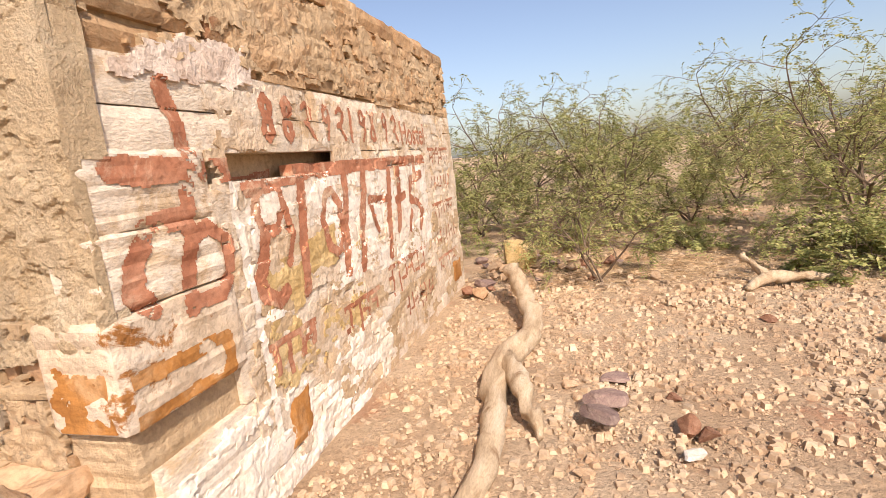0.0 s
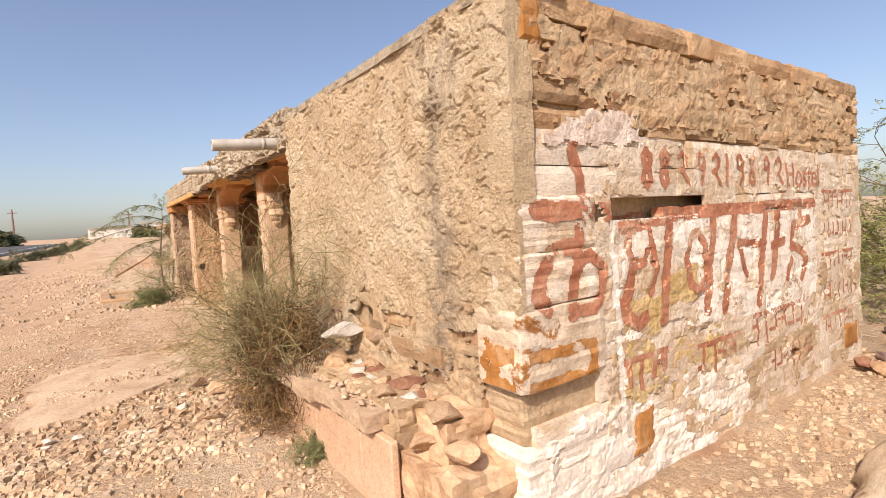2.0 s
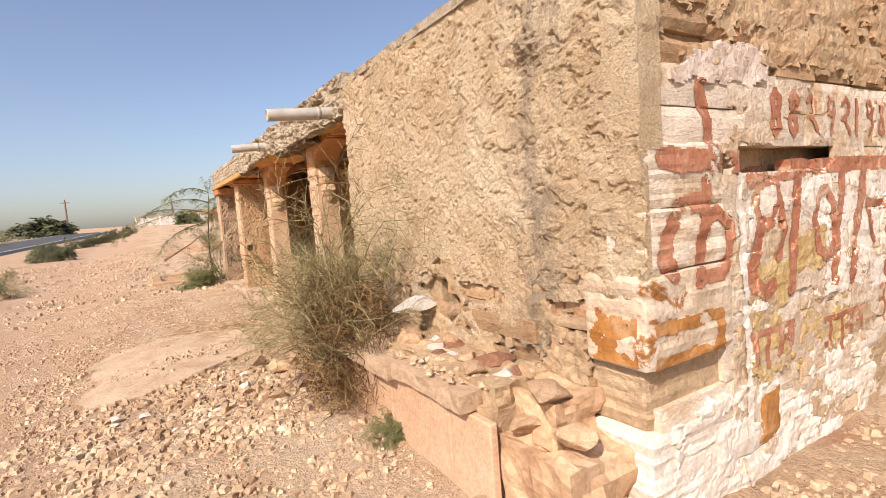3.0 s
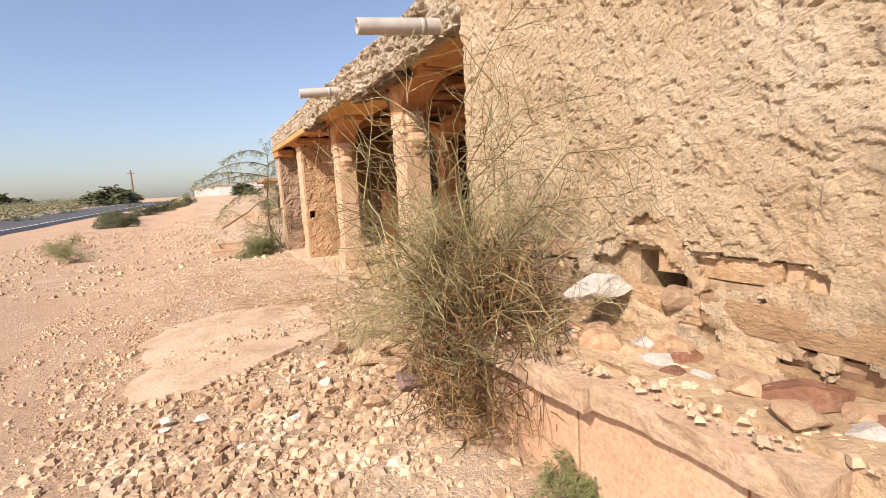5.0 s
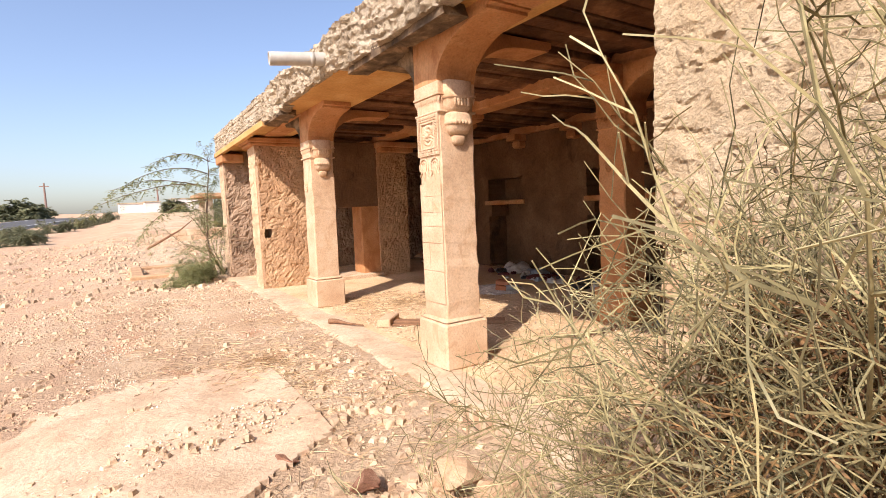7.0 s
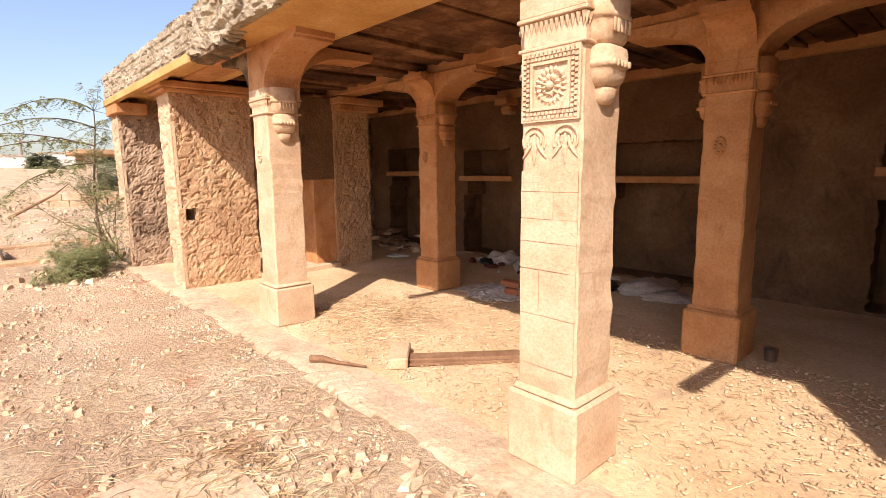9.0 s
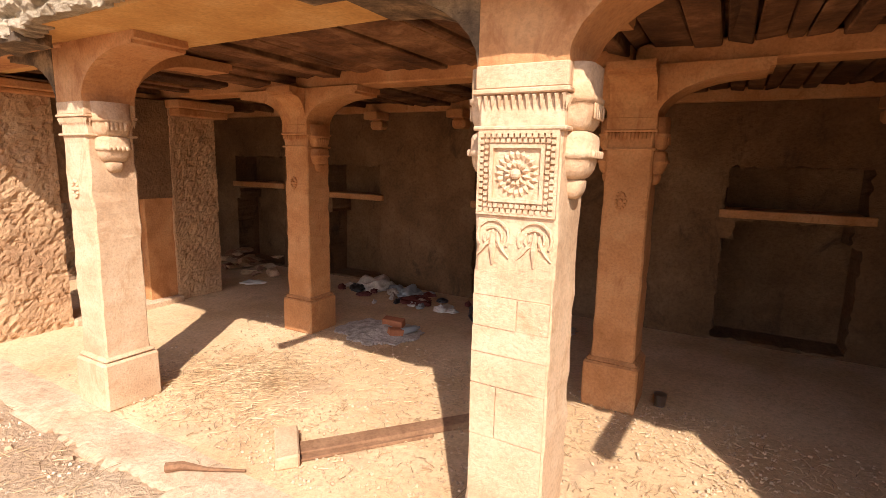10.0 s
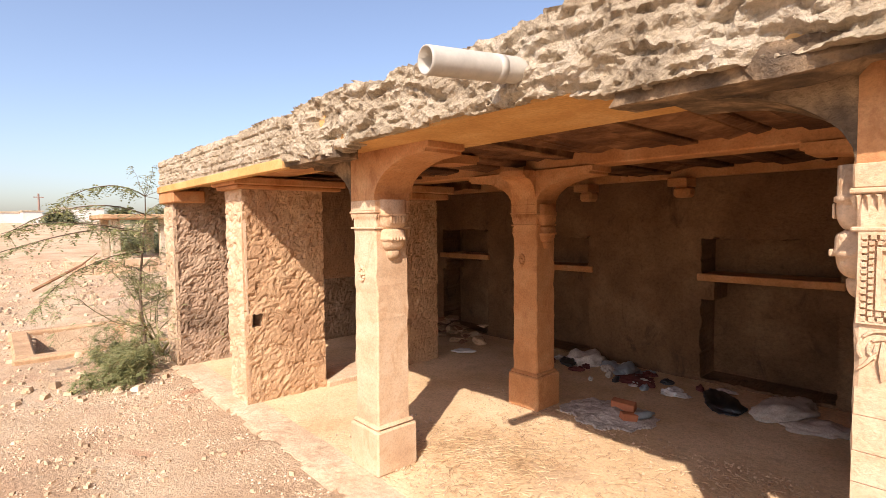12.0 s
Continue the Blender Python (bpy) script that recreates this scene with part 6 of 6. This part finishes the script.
def thorn_tree(seed, height, spread, stems=4, leaves=1500, leaf=0.13, wide=0.012, droop=0.05, bias=(0, 0)):
    """Meshes of a many-stemmed thorn tree: limbs, and a thin feathery crown with gaps."""
    rg = random.Random(seed)
    A, L = ([], []), ([], [])
    ends = []

    def grow(p, d, ln, r, level):
        n = 6
        pts, dd = twig_path(rg, p, d, ln, 0.13 + 0.05 * level, n, droop * level)
        tube(*A, pts, [r * (1 - 0.6 * i / n) for i in range(n + 1)], 5 if level < 2 else 3)
        if level >= 2:
            for i in range(1, n + 1):
                ends.append((pts[i], (pts[i] - pts[i - 1]).normalized()))
        if level < 3:
            for _ in range((4, 5, 5)[level]):
                i = rg.randrange(2, n + 1)
                nd = (pts[i] - pts[i - 1]).normalized()
                nd = (nd + Vector((rg.gauss(bias[0], 0.62), rg.gauss(bias[1], 0.62), rg.gauss(0.05, 0.32)))).normalized()
                grow(pts[i], nd, ln * rg.uniform(0.5, 0.78), r * 0.45, level + 1)
    for k in range(stems):
        a = rg.uniform(0, 2 * math.pi)
        grow(Vector((rg.gauss(0, 0.06), rg.gauss(0, 0.06), -0.05)), Vector((spread * math.cos(a) + bias[0], spread * math.sin(a) + bias[1], 1)).normalized(), height * 0.5 * rg.uniform(0.8, 1.15), 0.022 * height / 2.2, 0)
    for _ in range(leaves):
        p, d = ends[rg.randrange(len(ends))]
        d = (d + Vector([rg.gauss(0, 0.6) for _ in range(3)])).normalized()
        leaf_spray(*L, p, d, leaf * rg.uniform(0.6, 1.3), rg, wide)
    return A, L


def plant(name, label, category, meshes, at, turn=0.0, size=1.0, group=""):
    t = thing(name, label, category, at, turn, group)
    t.scale = (size, size, size)
    part("trunk", meshes[0], None, t)
    part("crown", meshes[1], None, t)
    return t


KINDS = []
for sd, h, sp, st, nl, lf in ((1, 2.6, 0.55, 4, 1300, 0.15), (2, 2.4, 0.75, 5, 1400, 0.14), (3, 3.2, 0.5, 4, 1400, 0.16)):
    A, L = thorn_tree(sd, h, sp, st, nl, lf, 0.011)
    KINDS.append((mesh_of("trunk", *A, M_BARK), mesh_of("crown", *L, M_LEAF)))
rng = random.Random(31)
G = "thorn trees beyond the end wall"
PLACES = [(-0.9, 8.2, 0.95, 1), (0.5, 8.8, 0.95, 2), (-2.0, 9.5, 1.05, 0), (1.8, 9.6, 0.9, 1), (3.3, 7.3, 1.0, 2), (4.6, 7.8, 0.95, 0), (2.9, 11.5, 1.05, 0), (0.6, 12.0, 1.15, 1),
          (-1.6, 12.5, 1.2, 2), (5.2, 11.5, 1.1, 1), (7.6, 10.5, 1.15, 0), (4.2, 15.0, 1.3, 2), (1.5, 17.0, 1.4, 0), (-3.5, 15, 1.4, 1), (8.5, 15.0, 1.4, 1), (11.5, 13.0, 1.3, 2), (-3.8, 8.0, 1.0, 2), (6.0, 19.0, 1.5, 1), (-0.8, 20.0, 1.5, 2), (12.0, 20.0, 1.6, 0)]
for x, y, s, k in PLACES:
    plant("thorn_tree", "feathery green-yellow thorn tree with thin grey stems" if k != 2 else "taller feathery thorn tree with arching stems", "tree", KINDS[k], (x, y, gz(x, y)), rng.uniform(0, 360), s, G)
A, L = thorn_tree(9, 1.7, 0.7, 4, 330, 0.13, 0.010)
plant("thorn_tree", "bare twiggy young thorn tree with a few leaves", "tree", (mesh_of("trunk", *A, M_BARK), mesh_of("crown", *L, M_LEAF)), (0.10, 5.75, gz(0.1, 5.75)), 0, 1.0)
A, L = thorn_tree(8, 0.9, 1.3, 7, 1300, 0.11, 0.010)
LOW = (mesh_of("trunk", *A, M_BARK), mesh_of("crown", *L, M_LEAF))
plant("low_bush", "low spreading thorn bush shading a bleached log", "bush", LOW, (2.55, 5.9, gz(2.5, 5.9)), 40, 1.25)
plant("low_bush", "low spreading thorn bush in dry grass", "bush", LOW, (1.3, 7.4, gz(1.3, 7.4)), 140, 0.8)

# tree and green bush at the far end of the house
rg = random.Random(44)
A, L = ([], []), ([], [])
base = Vector((0, 0, -0.05))
trunk, dd = twig_path(rg, base, Vector((0.0, -0.10, 1)).normalized(), 2.35, 0.05, 9, 0)
tube(*A, trunk, [0.028 * (1 - 0.75 * i / 9) for i in range(10)], 6)
for i, d, ln, droop in ((8, (-0.2, -1.0, 0.55), 1.9, 0.10), (7, (0.2, -1.0, 0.35), 2.3, 0.075), (7, (-0.3, -0.9, 0.30), 1.7, 0.09), (6, (0.1, -1.0, 0.10), 1.5, 0.07), (9, (0.2, -0.8, 0.6), 1.2, 0.12)):
    # arching sprays, drooping at the tip
    pts, dd = twig_path(rg, trunk[i], Vector(d).normalized(), ln, 0.05, 12, droop)
    tube(*A, pts, [0.010 * (1 - 0.75 * k / 12) for k in range(13)], 4)
    for k in range(2, 13):
        for _ in range(5):
            side = Vector((rg.gauss(0, 0.6), rg.gauss(-0.2, 0.5), rg.gauss(-0.35, 0.25))).normalized()
            leaf_spray(*L, pts[k] + (pts[k - 1] - pts[k]) * rg.random(), side, rg.uniform(0.10, 0.19), rg, 0.011, 6)
for k in range(46):
    # a wispy crown of short shoots round the trunk
    i = rg.randrange(3, 10)
    d = Vector((rg.gauss(0, 0.6), rg.gauss(0.05, 0.6), rg.gauss(0.35, 0.4))).normalized()
    pts, dd = twig_path(rg, trunk[i], d, rg.uniform(0.3, 0.75), 0.14, 6, 0.06)
    tube(*A, pts, [0.005 * (1 - 0.7 * n / 6) for n in range(7)], 3)
    for q in pts[2:]:
        for _ in range(3):
            side = Vector((rg.gauss(0, 0.7), rg.gauss(0, 0.7), rg.gauss(-0.2, 0.4))).normalized()
            leaf_spray(*L, q, side, rg.uniform(0.06, 0.13), rg, 0.008, 5)
plant("young_tree", "slender young tree with long drooping green sprays", "tree", (mesh_of("trunk", *A, M_BARK), mesh_of("crown", *L, M_LEAFGREY)), (-14.35, 1.06, gz(-14.3, 1.06)), 0, 1.0)
A, L = thorn_tree(61, 1.55, 0.55, 9, 520, 0.07, 0.008)
plant("dry_shrub", "tall pale twiggy shrub with few leaves at the house corner", "shrub", (mesh_of("trunk", *A, M_TWIG), mesh_of("crown", *L, M_LEAFGREY)), (-14.55, 1.28, gz(-14.55, 1.28)), 30, 1.15)
A, L = thorn_tree(45, 0.75, 1.1, 9, 1700, 0.09, 0.008)
GREEN = (mesh_of("trunk", *A, M_TWIG), mesh_of("crown", *L, M_LEAFGREY))
plant("green_bush", "low wispy green bush beside the house corner", "bush", GREEN, (-13.75, 0.72, gz(-13.75, 0.72)), 0, 0.85)
plant("green_bush", "low wispy green bush at the foot of the tree", "bush", GREEN, (-14.6, 0.7, gz(-14.6, 0.7)), 120, 0.7)

plant("grass_tuft", "small dry green tuft at the foot of the plinth", "plant", GREEN, (-3.06, 0.66, gz(-3.06, 0.66)), 60, 0.24)

# shrubs along the embankment and far trees
A, L = thorn_tree(50, 1.6, 0.9, 6, 1700, 0.16, 0.024)
SPARSE = thorn_tree(52, 1.6, 0.9, 4, 620, 0.5, 0.15)
FAR = (mesh_of("trunk", *SPARSE[0], M_TWIG), mesh_of("crown", *SPARSE[1], M_LEAFDARK))
SHRUB = (mesh_of("trunk", *A, M_TWIG), mesh_of("crown", *L, M_LEAFDARK))
A, L = thorn_tree(51, 1.3, 1.2, 8, 350, 0.10, 0.01)
BARE = (mesh_of("trunk", *A, M_TWIG), mesh_of("crown", *L, M_LEAFGREY))
for x, y, s in ((-20.5, -4.1, 0.8), (-22.5, -4.9, 0.75), (-25.0, -5.2, 0.8)):
    plant("dry_shrub", "sparse dry shrub on the embankment edge", "shrub", BARE, (x, y, gz(x, y)), x * 50, s, "embankment shrubs")
for x, y, s in ((-37, -4.9, 1.25), (-40, -5.4, 1.35), (-44, -5.2, 1.3), (-52, -4.6, 1.4), (-58, -3.6, 1.4), (-66, -2.6, 1.5), (-36, 5.6, 1.6), (-38.5, 5.0, 1.5), (-42, 6.5, 1.6), (-74, -1.6, 1.6), (-31, 6.4, 1.1)):
    plant("shrub", "dense dark green roadside shrub", "shrub", SHRUB, (x, y, gz(x, y)), x * 70, s * 0.66, "roadside shrubs")
rng = random.Random(77)
for k in range(26):
    x = -rng.uniform(95, 190)
    y = -x * rng.uniform(-0.62, 0.13) * (-1) if k < 20 else rng.uniform(6, 30)
    y = x * rng.uniform(0.08, 0.75) if k < 20 else y
    plant("far_tree", "round dark tree on the far plain", "tree", FAR, (x, y, gz(x, y) - 0.2), rng.uniform(0, 360), rng.uniform(1.6, 3.0), "far trees")

rg = random.Random(5)
V, F = [], []
for _ in range(2600):
    x = -rg.uniform(50, 220)
    y = -12 - (-x) * rg.uniform(0.02, 0.75)
    if rg.random() < 0.25:
        y = rg.uniform(9, 60)
    s = rg.uniform(0.4, 1.1)
    for _ in range(9):
        c = Vector((x + rg.gauss(0, s), y + rg.gauss(0, s), gz(x, y) + abs(rg.gauss(0, 0.45 * s))))
        leaf_spray(V, F, c, Vector((rg.gauss(0, 1), rg.gauss(0, 1), 0.4)).normalized(), 0.8 * s, rg, 0.22, 2)
tagged(new("far_scrub", mesh_of("far_scrub", V, F, M_LEAFDARK)), "dull green scrub over the far plain", "scrub", kind="stuff")

# ---- far buildings, pavilion, poles ----


def hut(at, turn, w, d, h, label, group):
    t = thing("hut", label, "house", at, turn, group)
    bm = bmesh.new()
    for x0, x1, y0, y1 in ((-w / 2, -w * 0.1, -d / 2, -d / 2 + 0.25), (w * 0.12, w / 2, -d / 2, -d / 2 + 0.25), (-w / 2, w / 2, d / 2 - 0.25, d / 2), (-w / 2, -w / 2 + 0.25, -d / 2 + 0.25, d / 2 - 0.25), (w / 2 - 0.25, w / 2, -d / 2 + 0.25, d / 2 - 0.25)):
        add_box(bm, x0, x1, y0, y1, -0.3, h)
    add_box(bm, -w * 0.1, w * 0.12, -d / 2, -d / 2 + 0.25, h * 0.78, h)
    part("wall", bm, M_HUT, t)
    part("roof", box_bm(-w / 2 - 0.15, w / 2 + 0.15, -d / 2 - 0.15, d / 2 + 0.15, h, h + 0.18), M_FASCIA, t)
    # dark panel painting the shade inside the hut's doorway
    part("door", box_bm(-w * 0.1, w * 0.12, -d / 2 + 0.10, -d / 2 + 0.16, -0.2, h * 0.78), M_SHADEPANEL, t)
    return t


hut((-121, 1.6, gz(-121, 1.6) - 0.1), -86, 4.2, 4.0, 1.9, "small white hut far down the track", "far huts")
hut((-118, 5.0, gz(-118, 5.0) - 0.1), -86, 2.6, 3.5, 2.1, "small brown hut far down the track", "far huts")
hut((-140, 14.0, gz(-140, 14.0)), -86, 8, 6, 2.6, "low white house on the far plain", "far huts")
for x, y, h in ((-150, -14.5, 7.5), (-150, 8.0, 6.0)):
    t = thing("utility_pole", "thin grey utility pole on the plain", "pole", (x, y, gz(x, y)), 0, "utility poles")
    vv, ff = [], []
    tube(vv, ff, [Vector((0, 0, -0.5)), Vector((0, 0, h))], [0.28, 0.16], 8)
    part("mast", mesh_of("mast", vv, ff, M_PURPLE), None, t)
    part("crossarm", box_bm(-0.1, 0.1, -0.9, 0.9, h - 0.9, h - 0.7), M_PURPLE, t)
pav = thing("pavilion", "small ruined white-columned pavilion on a platform", "pavilion", (-32.5, 4.6, gz(-32.5, 4.6) - 0.1))
part("platform", box_bm(-2.4, 2.6, -2.6, 3.5, -0.2, 0.22, bevel=0.03), M_CEMENT, pav)
for x in (-1.3, 1.3):
    for y in (-1.2, 0.6, 2.4):
        part("column", box_bm(x - 0.16, x + 0.16, y - 0.16, y + 0.16, 0.22, 1.9, bevel=0.02), M_FASCIA, pav)
part("roof", box_bm(-1.8, 1.8, -1.7, 2.9, 1.9, 2.1, bevel=0.03), M_RUBBLE, pav)
low = thing("low_wall", "low pinkish sandstone block wall in front of the pavilion", "wall", (-27.2, 3.0, gz(-27.2, 3.0)), -90)
for r in range(2):
    for k in range(5):
        part("block", box_bm(-1.3 + 0.56 * k + 0.2 * r, -0.76 + 0.56 * k + 0.2 * r, -0.2, 0.2, 0.27 * r - 0.05, 0.27 * r + 0.21, bevel=0.02, jitter=0.015), M_COLUMN, low)
curb = thing("pit_curb", "worn stone curb round an open pit", "curb", (-16.9, 0.67, gz(-15, 0.6)))
for x0, x1, y0, y1 in ((1.05, 1.32, -1.0, 1.0), (-1.3, -1.05, -1.0, 1.0), (-1.05, 1.05, -1.0, -0.74), (-1.05, 1.05, 0.76, 1.0)):
    part("curb_stone", box_bm(x0, x1, y0, y1, -0.9, 0.05, bevel=0.03, jitter=0.02), M_RUBBLE, curb)
vv, ff = [], []
t = thing("dead_branch", "leaning dry branch stuck in the soil", "branch", (-24.0, 0.9, gz(-24, 0.9)))
tube(vv, ff, [Vector((0, -0.6, 0.0)), Vector((0, -0.1, 0.28)), Vector((0, 0.5, 0.62)), Vector((0, 0.9, 0.95))], [0.05, 0.045, 0.03, 0.012], 6)
part("limb", mesh_of("limb", vv, ff, M_PLANK), None, t)
